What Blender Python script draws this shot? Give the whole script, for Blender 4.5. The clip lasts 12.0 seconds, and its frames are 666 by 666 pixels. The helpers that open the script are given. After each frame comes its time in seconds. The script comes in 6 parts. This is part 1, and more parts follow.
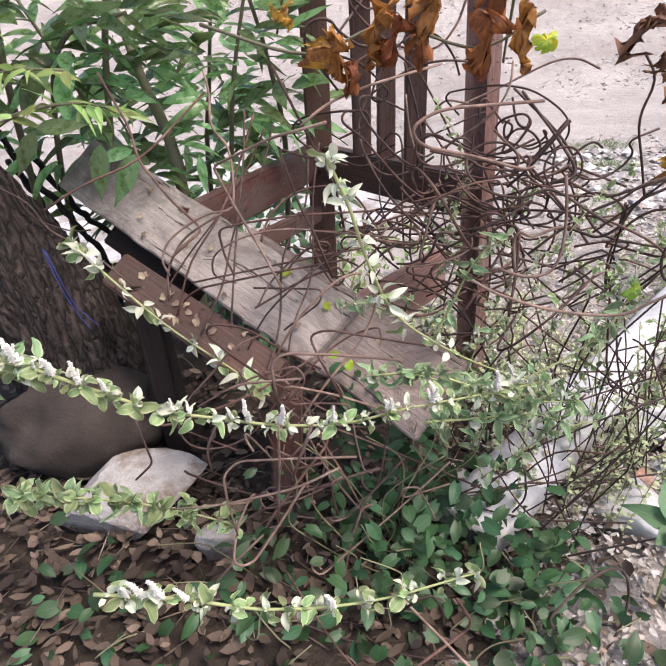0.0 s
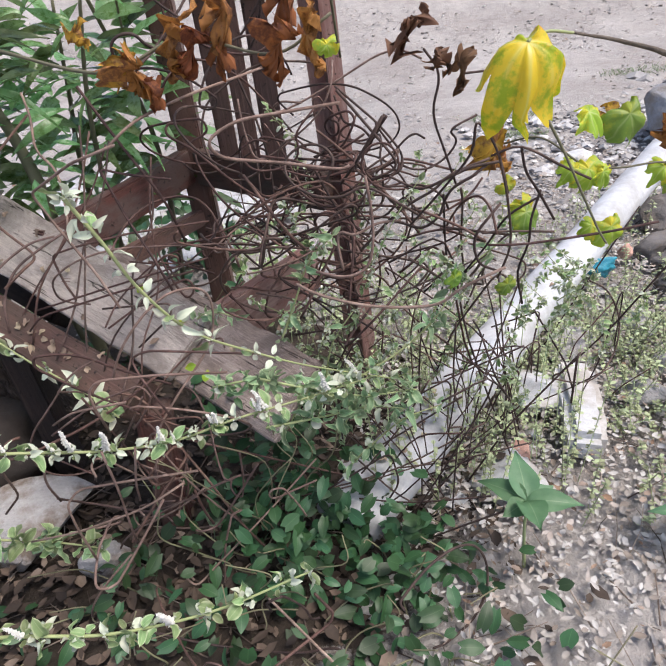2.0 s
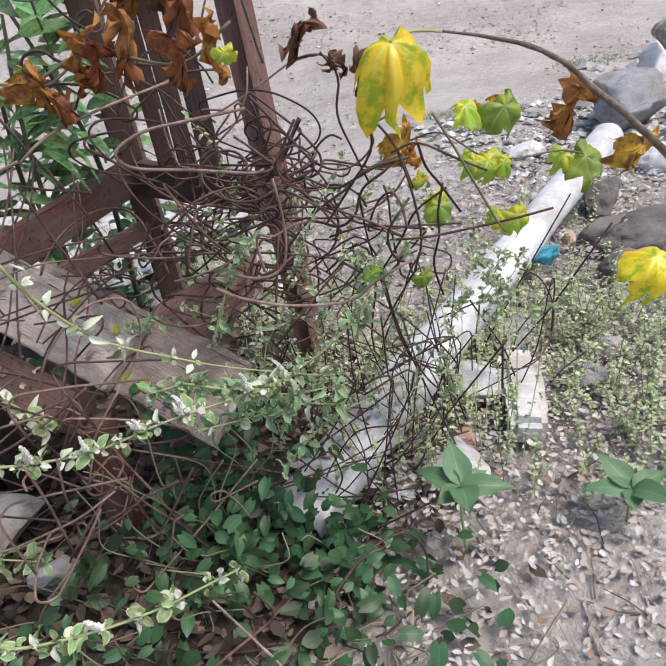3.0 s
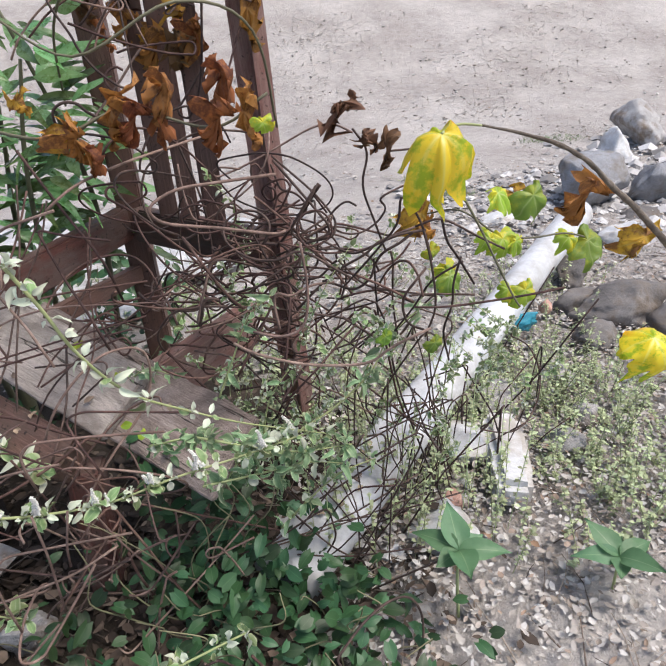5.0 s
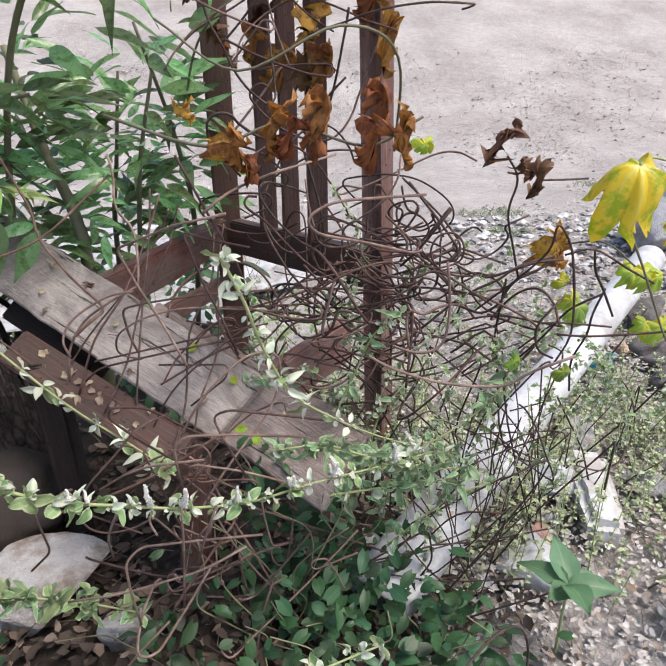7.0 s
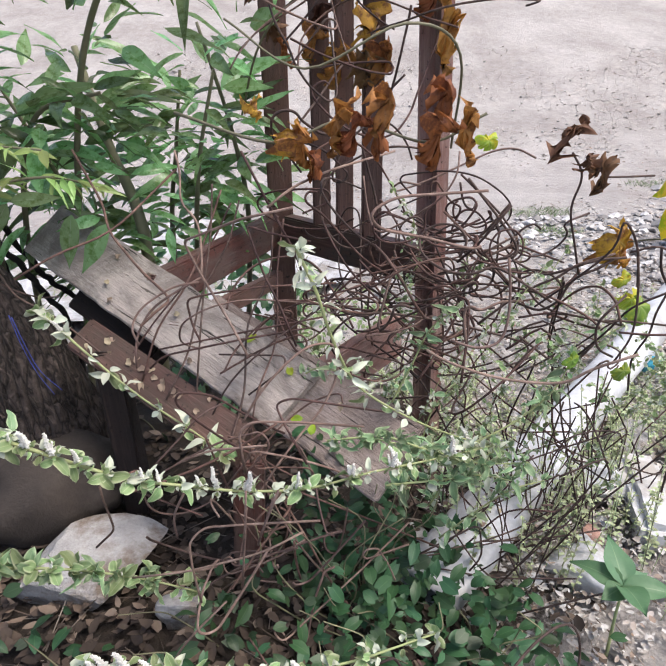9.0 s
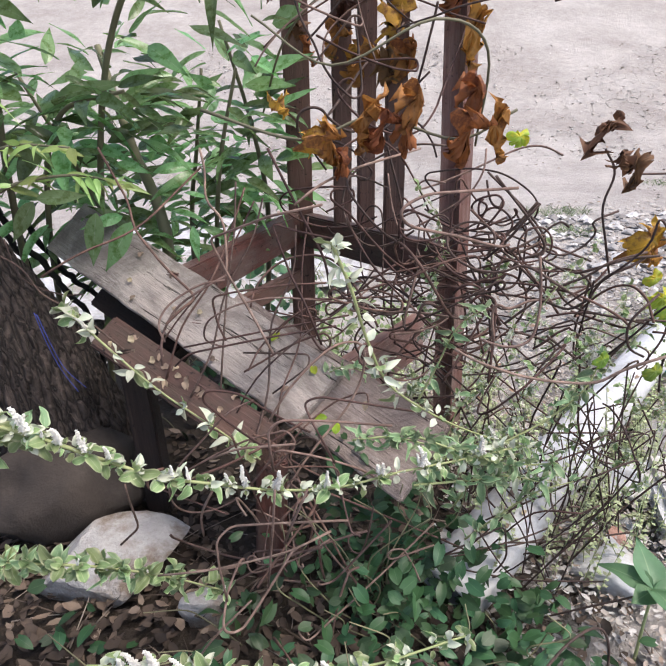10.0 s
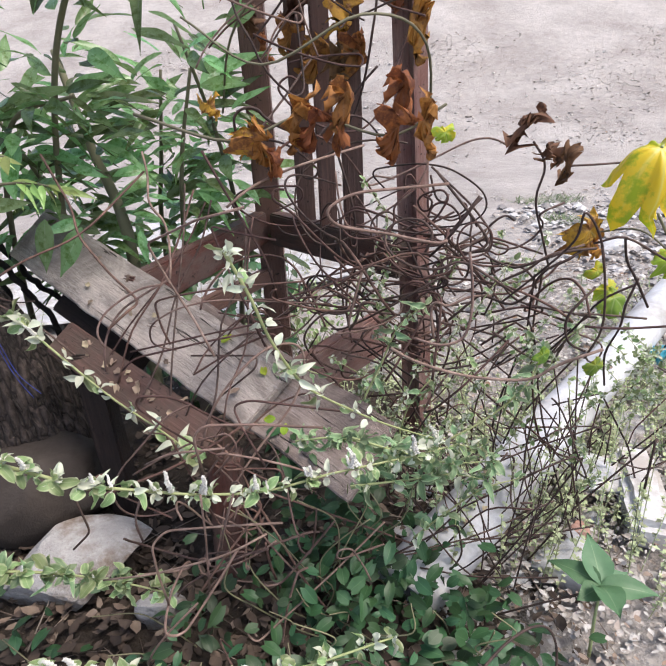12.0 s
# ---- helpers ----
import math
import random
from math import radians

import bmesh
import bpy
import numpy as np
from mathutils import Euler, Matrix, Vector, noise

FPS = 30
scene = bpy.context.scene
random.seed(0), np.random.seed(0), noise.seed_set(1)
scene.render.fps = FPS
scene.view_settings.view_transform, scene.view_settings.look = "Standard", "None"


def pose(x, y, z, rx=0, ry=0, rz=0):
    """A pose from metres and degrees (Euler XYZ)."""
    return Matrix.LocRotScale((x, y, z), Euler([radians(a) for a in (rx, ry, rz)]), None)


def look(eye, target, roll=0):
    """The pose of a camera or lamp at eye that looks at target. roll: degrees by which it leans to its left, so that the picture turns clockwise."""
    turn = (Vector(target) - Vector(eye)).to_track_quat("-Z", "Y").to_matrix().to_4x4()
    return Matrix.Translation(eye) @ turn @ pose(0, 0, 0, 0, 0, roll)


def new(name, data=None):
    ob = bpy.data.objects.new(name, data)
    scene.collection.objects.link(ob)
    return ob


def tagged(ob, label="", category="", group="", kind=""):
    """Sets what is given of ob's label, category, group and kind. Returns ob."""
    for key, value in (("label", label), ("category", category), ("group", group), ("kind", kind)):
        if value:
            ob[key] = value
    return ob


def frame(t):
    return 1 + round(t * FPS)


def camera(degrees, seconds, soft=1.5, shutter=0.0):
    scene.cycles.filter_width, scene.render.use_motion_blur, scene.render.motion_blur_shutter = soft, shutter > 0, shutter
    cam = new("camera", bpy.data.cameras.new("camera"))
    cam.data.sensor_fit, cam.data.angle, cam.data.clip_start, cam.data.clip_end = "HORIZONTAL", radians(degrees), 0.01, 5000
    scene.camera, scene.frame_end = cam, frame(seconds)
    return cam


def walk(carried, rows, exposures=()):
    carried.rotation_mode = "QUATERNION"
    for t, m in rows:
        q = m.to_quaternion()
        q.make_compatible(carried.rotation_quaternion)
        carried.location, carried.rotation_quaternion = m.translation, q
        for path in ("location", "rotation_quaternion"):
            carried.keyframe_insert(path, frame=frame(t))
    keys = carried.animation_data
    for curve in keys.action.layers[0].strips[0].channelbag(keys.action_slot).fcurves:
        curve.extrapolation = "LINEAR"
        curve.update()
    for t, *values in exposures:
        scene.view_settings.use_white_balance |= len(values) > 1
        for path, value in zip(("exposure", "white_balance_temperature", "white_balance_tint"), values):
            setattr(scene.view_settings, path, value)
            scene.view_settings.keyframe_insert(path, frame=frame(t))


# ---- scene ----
cam = camera(59.3, 12.0)
PATH = [
    (0, (0.1036, 0.0679, 0.8575), (0.0574, 1.2880, 0.1722), -2.6),
    (0.5, (0.1652, 0.0686, 0.8666), (0.1281, 1.2824, 0.1701), -4.1),
    (1, (0.2205, 0.0749, 0.8736), (0.2051, 1.2817, 0.1631), -5.5),
    (1.5, (0.2520, 0.0749, 0.8750), (0.2611, 1.2761, 0.1568), -6.4),
    (2, (0.2884, 0.0686, 0.8771), (0.3241, 1.2677, 0.1554), -6.8),
    (2.5, (0.3360, 0.0504, 0.8750), (0.3934, 1.2495, 0.1547), -7.9),
    (3, (0.3724, 0.0420, 0.8701), (0.4466, 1.2404, 0.1498), -9.3),
    (3.2, (0.3759, 0.0399, 0.8743), (0.4599, 1.2390, 0.1568), -9.6),
    (4.8, (0.3031, 0.0441, 0.9044), (0.4921, 1.2670, 0.2492), -4.2),
    (5, (0.2933, 0.0462, 0.9037), (0.4865, 1.2810, 0.2723), -3.7),
    (5.5, (0.2611, 0.0532, 0.9100), (0.4627, 1.2999, 0.3059), -2.9),
    (6, (0.2177, 0.0574, 0.9093), (0.4158, 1.3139, 0.3241), -1.8),
    (6.5, (0.1701, 0.0539, 0.9044), (0.3549, 1.3174, 0.3304), -0.7),
    (7, (0.1267, 0.0525, 0.8988), (0.2779, 1.3216, 0.3276), 0.0),
    (7.5, (0.1008, 0.0476, 0.8981), (0.2261, 1.3202, 0.3276), 0.4),
    (9.5, (0.0882, 0.0357, 0.8981), (0.1358, 1.3111, 0.3234), -0.6),
    (10, (0.0700, 0.0420, 0.8939), (0.1064, 1.3188, 0.3192), -0.6),
    (10.5, (0.0749, 0.0455, 0.8925), (0.0959, 1.3216, 0.3157), -0.8),
    (11, (0.1036, 0.0441, 0.8967), (0.1183, 1.3174, 0.3157), -1.0),
    (11.5, (0.1372, 0.0427, 0.8981), (0.1484, 1.3160, 0.3150), -1.5),
    (12, (0.1813, 0.0476, 0.8995), (0.1890, 1.3181, 0.3115), -2.6),
]
walk(cam, [(t, look(eye, target, roll)) for t, eye, target, roll in PATH],
     [(0.0, 0.76, 6850, 18), (1.0, 0.58, 6550, 13), (1.5, 0.52, 6500, 13), (3.0, 0.4, 6550, 12), (5.0, 0.43, 6550, 11), (6.5, 0.5, 6550, 12), (8.0, 0.55, 6550, 12), (10.5, 0.62, 6600, 13), (12.0, 0.58, 6600, 13)])

# ---- world and sun ----
sky_world = bpy.data.worlds.new("sky")
scene.world = sky_world
sky_world.use_nodes = True
sky_nodes = sky_world.node_tree.nodes
sky_tex = sky_nodes.new("ShaderNodeTexSky")
sky_tex.sky_type = "NISHITA"
sky_tex.sun_disc = False
sky_tex.sun_elevation = radians(61)
sky_tex.sun_rotation = radians(114)
sky_tex.dust_density = 3.0
sky_world.node_tree.links.new(sky_tex.outputs[0], sky_nodes["Background"].inputs[0])
sky_nodes["Background"].inputs[1].default_value = 0.15
sun_data = bpy.data.lights.new("sun", "SUN")
sun_data.energy, sun_data.angle, sun_data.color = 2.5, radians(26), (1.0, 0.95, 0.87)
sun = new("sun", sun_data)
sun.matrix_world = look((2.5, 0.0, 4.6), (0.3, 1.0, 0.2))


# ---- materials ----
def graph(name, rough=0.8):
    m = bpy.data.materials.new(name)
    m.use_nodes = True
    nt = m.node_tree
    b = nt.nodes["Principled BSDF"]
    b.inputs["Roughness"].default_value = rough
    return m, nt, b


def coords(nt, scale=(1, 1, 1), kind="Object"):
    tc, mp = nt.nodes.new("ShaderNodeTexCoord"), nt.nodes.new("ShaderNodeMapping")
    mp.inputs["Scale"].default_value = scale
    nt.links.new(tc.outputs[kind], mp.inputs["Vector"])
    return mp.outputs["Vector"]


def fuzz(nt, vec, scale, detail=4.0, rough=0.6, distort=0.0):
    n = nt.nodes.new("ShaderNodeTexNoise")
    n.inputs["Scale"].default_value = scale
    n.inputs["Detail"].default_value = detail
    n.inputs["Roughness"].default_value = rough
    n.inputs["Distortion"].default_value = distort
    nt.links.new(vec, n.inputs["Vector"])
    return n.outputs["Fac"]


def ramp(nt, fac, stops):
    r = nt.nodes.new("ShaderNodeValToRGB")
    e = r.color_ramp.elements
    while len(e) < len(stops):
        e.new(0.5)
    for el, (p, c) in zip(e, stops):
        el.position, el.color = p, (*c, 1)
    nt.links.new(fac, r.inputs[0])
    return r.outputs[0]


def blend(nt, fac, a, b, mode="MIX"):
    m = nt.nodes.new("ShaderNodeMix")
    m.data_type, m.blend_type = "RGBA", mode
    for value, socket in ((fac, m.inputs[0]), (a, m.inputs[6]), (b, m.inputs[7])):
        if isinstance(value, (int, float)):
            socket.default_value = value
        elif isinstance(value, tuple):
            socket.default_value = (*value, 1)
        else:
            nt.links.new(value, socket)
    return m.outputs[2]


def bump(nt, b, height, strength=0.5, dist=0.003):
    n = nt.nodes.new("ShaderNodeBump")
    n.inputs["Strength"].default_value = strength
    n.inputs["Distance"].default_value = dist
    nt.links.new(height, n.inputs["Height"])
    nt.links.new(n.outputs[0], b.inputs["Normal"])


def value_shift(nt, col, fac, low, high, hue=0.0):
    """Multiply the brightness of col by low to high, as fac goes 0 to 1."""
    mr = nt.nodes.new("ShaderNodeMapRange")
    mr.inputs["To Min"].default_value, mr.inputs["To Max"].default_value = low, high
    nt.links.new(fac, mr.inputs["Value"])
    h = nt.nodes.new("ShaderNodeHueSaturation")
    nt.links.new(mr.outputs[0], h.inputs["Value"])
    if hue:
        m2 = nt.nodes.new("ShaderNodeMapRange")
        m2.inputs["To Min"].default_value, m2.inputs["To Max"].default_value = 0.5 - hue, 0.5 + hue
        nt.links.new(fac, m2.inputs["Value"])
        nt.links.new(m2.outputs[0], h.inputs["Hue"])
    nt.links.new(col, h.inputs["Color"])
    return h.outputs[0]


def by_object(nt):
    return nt.nodes.new("ShaderNodeObjectInfo").outputs["Random"]


def by_island(nt):
    return nt.nodes.new("ShaderNodeNewGeometry").outputs["Random Per Island"]


def wood(name, dark, mid, pale, stain, stain_amount=0.5, rough=0.75):
    """Wood with its grain along the local x axis, with large stains of a second colour."""
    m, nt, b = graph(name, rough)
    v = coords(nt, (3, 60, 60))
    grain = fuzz(nt, v, 2.2, 8, 0.7, 0.6)
    col = ramp(nt, grain, [(0.25, dark), (0.5, mid), (0.75, pale)])
    big = fuzz(nt, coords(nt, (1, 2, 2)), 9, 5, 0.65)
    mask = ramp(nt, big, [(0.5 - 0.3 * stain_amount, (1, 1, 1)), (0.62, (0, 0, 0))])
    col = blend(nt, mask, col, stain)
    spots = ramp(nt, fuzz(nt, coords(nt, (1, 1, 1)), 90, 3), [(0.62, (0, 0, 0)), (0.7, (1, 1, 1))])
    col = blend(nt, spots, col, tuple(0.45 * c for c in dark))
    nt.links.new(value_shift(nt, col, by_object(nt), 0.85, 1.15), b.inputs["Base Color"])
    bump(nt, b, grain, 0.7, 0.004)
    return m


def leafy(name, base, tip, vein, rough=0.5, spot=None, spread=0.35, hue=0.025, sheen=0.25, islands=False, rim=None):
    """A leaf's surface: base colour, patches, a paler midrib along local y, and some light let through."""
    m, nt, b = graph(name, rough)
    v = coords(nt)
    patch = fuzz(nt, v, 55, 4)
    col = blend(nt, patch, base, tip)
    sep = nt.nodes.new("ShaderNodeSeparateXYZ")
    nt.links.new(coords(nt, kind="UV"), sep.inputs[0])
    off = nt.nodes.new("ShaderNodeMath")
    off.operation = "SUBTRACT"
    off.inputs[1].default_value = 0.5
    nt.links.new(sep.outputs[0], off.inputs[0])
    size = nt.nodes.new("ShaderNodeMath")
    size.operation = "ABSOLUTE"
    nt.links.new(off.outputs[0], size.inputs[0])
    rib = ramp(nt, size.outputs[0], [(0.0, (0.7, 0.7, 0.7)), (0.03, (0, 0, 0))])
    col = blend(nt, rib, col, vein)
    if rim:
        border = blend(nt, 0.35, size.outputs[0], patch, "ADD")
        col = blend(nt, ramp(nt, border, [(0.46, (0, 0, 0)), (0.6, (1, 1, 1))]), col, rim)
    if spot:
        mask = ramp(nt, fuzz(nt, v, 38, 5, 0.7), [(0.48, (0, 0, 0)), (0.6, (1, 1, 1))])
        col = blend(nt, mask, col, spot)
    col = value_shift(nt, col, by_island(nt) if islands else by_object(nt), 1 - spread, 1 + spread, hue)
    nt.links.new(col, b.inputs["Base Color"])
    bump(nt, b, patch, 0.35, 0.002)
    tr, mx = nt.nodes.new("ShaderNodeBsdfTranslucent"), nt.nodes.new("ShaderNodeMixShader")
    nt.links.new(col, tr.inputs[0])
    mx.inputs[0].default_value = sheen
    nt.links.new(b.outputs[0], mx.inputs[1])
    nt.links.new(tr.outputs[0], mx.inputs[2])
    nt.links.new(mx.outputs[0], nt.nodes["Material Output"].inputs[0])
    return m


def mineral(name, stops, scale=12.0, rough=0.9, strength=0.6, dist=0.006, dirt=None, dirt_scale=6.0, random_value=0.0):
    m, nt, b = graph(name, rough)
    v = coords(nt)
    coarse, fine = fuzz(nt, v, scale, 8, 0.65), fuzz(nt, v, scale * 14, 4, 0.7)
    col = ramp(nt, coarse, stops)
    col = value_shift(nt, col, fine, 0.7, 1.3)
    if dirt:
        mask = ramp(nt, fuzz(nt, v, dirt_scale, 6, 0.7), [(0.45, (0, 0, 0)), (0.62, (1, 1, 1))])
        col = blend(nt, mask, col, dirt)
    if random_value:
        col = value_shift(nt, col, by_object(nt), 1 - random_value, 1 + random_value)
    nt.links.new(col, b.inputs["Base Color"])
    both = nt.nodes.new("ShaderNodeMath")
    nt.links.new(coarse, both.inputs[0])
    nt.links.new(fine, both.inputs[1])
    bump(nt, b, both.outputs[0], strength, dist)
    return m


def rusty(name, dark, mid, pale):
    m, nt, b = graph(name, 0.75)
    v = coords(nt)
    blotch, pit = fuzz(nt, v, 28, 6, 0.7), fuzz(nt, v, 420, 3, 0.7)
    col = ramp(nt, blotch, [(0.3, dark), (0.52, mid), (0.72, pale)])
    col = value_shift(nt, col, pit, 0.65, 1.35)
    nt.links.new(value_shift(nt, col, by_object(nt), 0.6, 1.45, 0.012), b.inputs["Base Color"])
    b.inputs["Metallic"].default_value = 0.15
    bump(nt, b, pit, 0.6, 0.001)
    return m


def litter_surface(name, stops, rough=0.8):
    m, nt, b = graph(name, rough)
    col = ramp(nt, by_island(nt), stops)
    nt.links.new(value_shift(nt, col, fuzz(nt, coords(nt), 130, 3), 0.7, 1.25), b.inputs["Base Color"])
    return m


def bark_surface():
    """Old bark in long plates along the leaning trunk, with dark furrows between them."""
    m, nt, b = graph("bark", 0.95)
    v = coords(nt, (62, 62, 8))
    v.node.inputs["Rotation"].default_value = (0, radians(23), 0)
    wobble, mixed = nt.nodes.new("ShaderNodeTexNoise"), nt.nodes.new("ShaderNodeVectorMath")
    wobble.inputs["Scale"].default_value = 0.8
    wobble.inputs["Detail"].default_value = 5
    nt.links.new(v, wobble.inputs["Vector"])
    nt.links.new(v, mixed.inputs[0])
    nt.links.new(wobble.outputs["Color"], mixed.inputs[1])
    cell = nt.nodes.new("ShaderNodeTexVoronoi")
    cell.feature = "DISTANCE_TO_EDGE"
    nt.links.new(mixed.outputs[0], cell.inputs["Vector"])
    cell.inputs["Scale"].default_value = 1.0
    fine, broad = fuzz(nt, coords(nt), 140, 5, 0.7), fuzz(nt, coords(nt), 9, 4)
    plate = ramp(nt, cell.outputs["Distance"], [(0.0, (0, 0, 0)), (0.09, (0.45, 0.45, 0.45)), (0.35, (1, 1, 1))])
    col = ramp(nt, plate, [(0.0, (0.026, 0.02, 0.018)), (0.4, (0.056, 0.042, 0.038)), (1.0, (0.088, 0.068, 0.061))])
    col = value_shift(nt, col, fine, 0.3, 1.7)
    nt.links.new(value_shift(nt, col, broad, 0.7, 1.3), b.inputs["Base Color"])
    both = nt.nodes.new("ShaderNodeMath")
    both.operation = "MULTIPLY_ADD"
    both.inputs[1].default_value = 0.35
    nt.links.new(fine, both.inputs[0])
    nt.links.new(plate, both.inputs[2])
    bump(nt, b, both.outputs[0], 0.9, 0.02)
    return m


def plank_surface(name, dark, mid, pale, stain_colour):
    """Sun-bleached board: short fibres, a net of fine cracks, pits and darker stains, its grain along local x."""
    m, nt, b = graph(name, 0.9)
    fibre = fuzz(nt, coords(nt, (9, 120, 60)), 2.0, 9, 0.78, 0.4)
    rings = fuzz(nt, coords(nt, (1.6, 26, 10)), 2.0, 5, 0.65, 0.4)
    stain = fuzz(nt, coords(nt, (1, 1.6, 1)), 5.5, 8, 0.72, 0.8)
    col = ramp(nt, fibre, [(0.28, dark), (0.5, mid), (0.74, pale)])
    col = value_shift(nt, col, rings, 0.72, 1.25)
    col = blend(nt, ramp(nt, stain, [(0.42, (0.85, 0.85, 0.85)), (0.6, (0, 0, 0))]), col, stain_colour)
    crack = ramp(nt, fuzz(nt, coords(nt, (5, 85, 30)), 1.6, 4, 0.6, 0.9), [(0.31, (1, 1, 1)), (0.37, (0, 0, 0))])
    col = blend(nt, crack, col, (0.04, 0.032, 0.028))
    pits = ramp(nt, fuzz(nt, coords(nt, (1, 1.4, 1)), 75, 4, 0.7), [(0.62, (0, 0, 0)), (0.7, (1, 1, 1))])
    col = blend(nt, pits, col, stain_colour)
    nt.links.new(value_shift(nt, col, fuzz(nt, coords(nt, (1, 2.5, 1)), 320, 3, 0.7), 0.68, 1.32), b.inputs["Base Color"])
    height = nt.nodes.new("ShaderNodeMath")
    height.operation = "SUBTRACT"
    nt.links.new(fibre, height.inputs[0])
    nt.links.new(crack, height.inputs[1])
    bump(nt, b, height.outputs[0], 0.9, 0.005)
    return m


def ground_surface():
    m, nt, b = graph("sandy_ground", 0.95)
    v = coords(nt)
    big, mid, fine = fuzz(nt, v, 1.3, 5), fuzz(nt, v, 14, 6, 0.7), fuzz(nt, v, 150, 4, 0.75)
    col = ramp(nt, big, [(0.35, (0.33, 0.3, 0.283)), (0.65, (0.46, 0.432, 0.413))])
    col = value_shift(nt, col, mid, 0.62, 1.32)
    col = value_shift(nt, col, fine, 0.7, 1.3)
    # dark leaf mould under the chair and round the trunk, with shade painted in
    mp = nt.nodes.new("ShaderNodeMapping")
    mp.inputs["Location"].default_value = (0.38, -1.12, 0)
    tc = nt.nodes.new("ShaderNodeTexCoord")
    warp = nt.nodes.new("ShaderNodeVectorMath")
    warp.operation = "LENGTH"
    nt.links.new(tc.outputs["Object"], mp.inputs["Vector"])
    mp.inputs["Scale"].default_value = (0.85, 1.0, 0)
    nt.links.new(mp.outputs[0], warp.inputs[0])
    wob = nt.nodes.new("ShaderNodeMath")
    wob.operation = "MULTIPLY_ADD"
    wob.inputs[1].default_value = 0.7
    nt.links.new(mid, wob.inputs[0])
    nt.links.new(warp.outputs["Value"], wob.inputs[2])
    mould_shade = ramp(nt, wob.outputs[0], [(0.87, (1, 1, 1)), (0.93, (0, 0, 0))])
    wob2 = nt.nodes.new("ShaderNodeMath")
    wob2.operation = "MULTIPLY"
    wob2.inputs[1].default_value = 0.75
    nt.links.new(wob.outputs[0], wob2.inputs[0])
    nt.links.new(wob2.outputs[0], mould_shade.node.inputs[0])
    col = blend(nt, mould_shade, col, value_shift(nt, ramp(nt, mid, [(0.3, (0.025, 0.018, 0.013)), (0.7, (0.065, 0.047, 0.034))]), fine, 0.6, 1.4))
    nt.links.new(col, b.inputs["Base Color"])
    both = nt.nodes.new("ShaderNodeMath")
    nt.links.new(mid, both.inputs[0])
    nt.links.new(fine, both.inputs[1])
    bump(nt, b, both.outputs[0], 0.8, 0.012)
    return m


PLANK_GREY = plank_surface("grey_plank_wood", (0.3, 0.258, 0.232), (0.53, 0.465, 0.425), (0.7, 0.635, 0.59), (0.22, 0.188, 0.17))
PLANK_BROWN = plank_surface("brown_plank_wood", (0.19, 0.145, 0.13), (0.37, 0.3, 0.272), (0.53, 0.45, 0.415), (0.15, 0.115, 0.103))
FRAME_RED = wood("red_brown_painted_wood", (0.034, 0.013, 0.01), (0.1, 0.034, 0.027), (0.16, 0.06, 0.048), (0.12, 0.078, 0.068), 0.2, 0.6)
# near-black copy of the frame wood: deep shade put into the colour
SHADED_WOOD = wood("shaded_wood", (0.01, 0.006, 0.005), (0.028, 0.016, 0.013), (0.06, 0.038, 0.031), (0.014, 0.01, 0.009), 0.4, 0.8)
SLAT_WOOD = wood("dull_red_slat_wood", (0.038, 0.021, 0.018), (0.112, 0.063, 0.052), (0.2, 0.125, 0.105), (0.12, 0.06, 0.047), 0.4, 0.65)
FRAME_DARK = wood("dark_brown_wood", (0.034, 0.016, 0.013), (0.1, 0.046, 0.037), (0.17, 0.09, 0.07), (0.07, 0.05, 0.042), 0.3, 0.65)
POST_WOOD = wood("faded_post_wood", (0.12, 0.07, 0.06), (0.28, 0.185, 0.165), (0.43, 0.32, 0.288), (0.22, 0.1, 0.083), 0.5, 0.7)
BAR_WOOD = wood("brown_bar_wood", (0.034, 0.018, 0.014), (0.098, 0.052, 0.042), (0.19, 0.117, 0.095), (0.07, 0.05, 0.04), 0.4, 0.7)
BARK = bark_surface()
SAND = ground_surface()
RUST = rusty("rusty_steel", (0.03, 0.017, 0.015), (0.096, 0.05, 0.042), (0.21, 0.125, 0.104))
RUST_PALE = rusty("pale_rusty_steel", (0.085, 0.056, 0.048), (0.2, 0.13, 0.108), (0.34, 0.25, 0.215))
RUST_DARK = rusty("dark_steel", (0.026, 0.017, 0.015), (0.07, 0.043, 0.037), (0.16, 0.107, 0.091))
CHAR = rusty("charred_root", (0.006, 0.005, 0.005), (0.014, 0.011, 0.01), (0.035, 0.028, 0.024))
SHEET = mineral("white_plastic_sheet", [(0.3, (0.4, 0.4, 0.41)), (0.7, (0.6, 0.6, 0.61))], 9, 0.5, 0.6, 0.008, (0.26, 0.23, 0.2), 7)
WHITE_PIPE = mineral("dirty_white_plastic", [(0.3, (0.46, 0.475, 0.5)), (0.6, (0.62, 0.635, 0.665))], 5, 0.45, 0.3, 0.003, (0.36, 0.35, 0.34), 4)
PALE_STONE = mineral("pale_stone", [(0.3, (0.3, 0.29, 0.29)), (0.55, (0.44, 0.43, 0.43)), (0.75, (0.56, 0.55, 0.55))], 9, 0.85, 0.7, 0.008, (0.2, 0.155, 0.12), 7, 0.1)
BLUE_STONE = mineral("bluish_stone", [(0.3, (0.2, 0.205, 0.225)), (0.55, (0.31, 0.32, 0.35)), (0.75, (0.43, 0.44, 0.47))], 7, 0.85, 0.8, 0.01, (0.2, 0.18, 0.165), 6, 0.1)
GREY_STONE = mineral("grey_stone", [(0.3, (0.068, 0.062, 0.06)), (0.5, (0.155, 0.146, 0.145)), (0.72, (0.3, 0.29, 0.292))], 5, 0.8, 0.5, 0.01, (0.12, 0.095, 0.075), 9, 0.35)
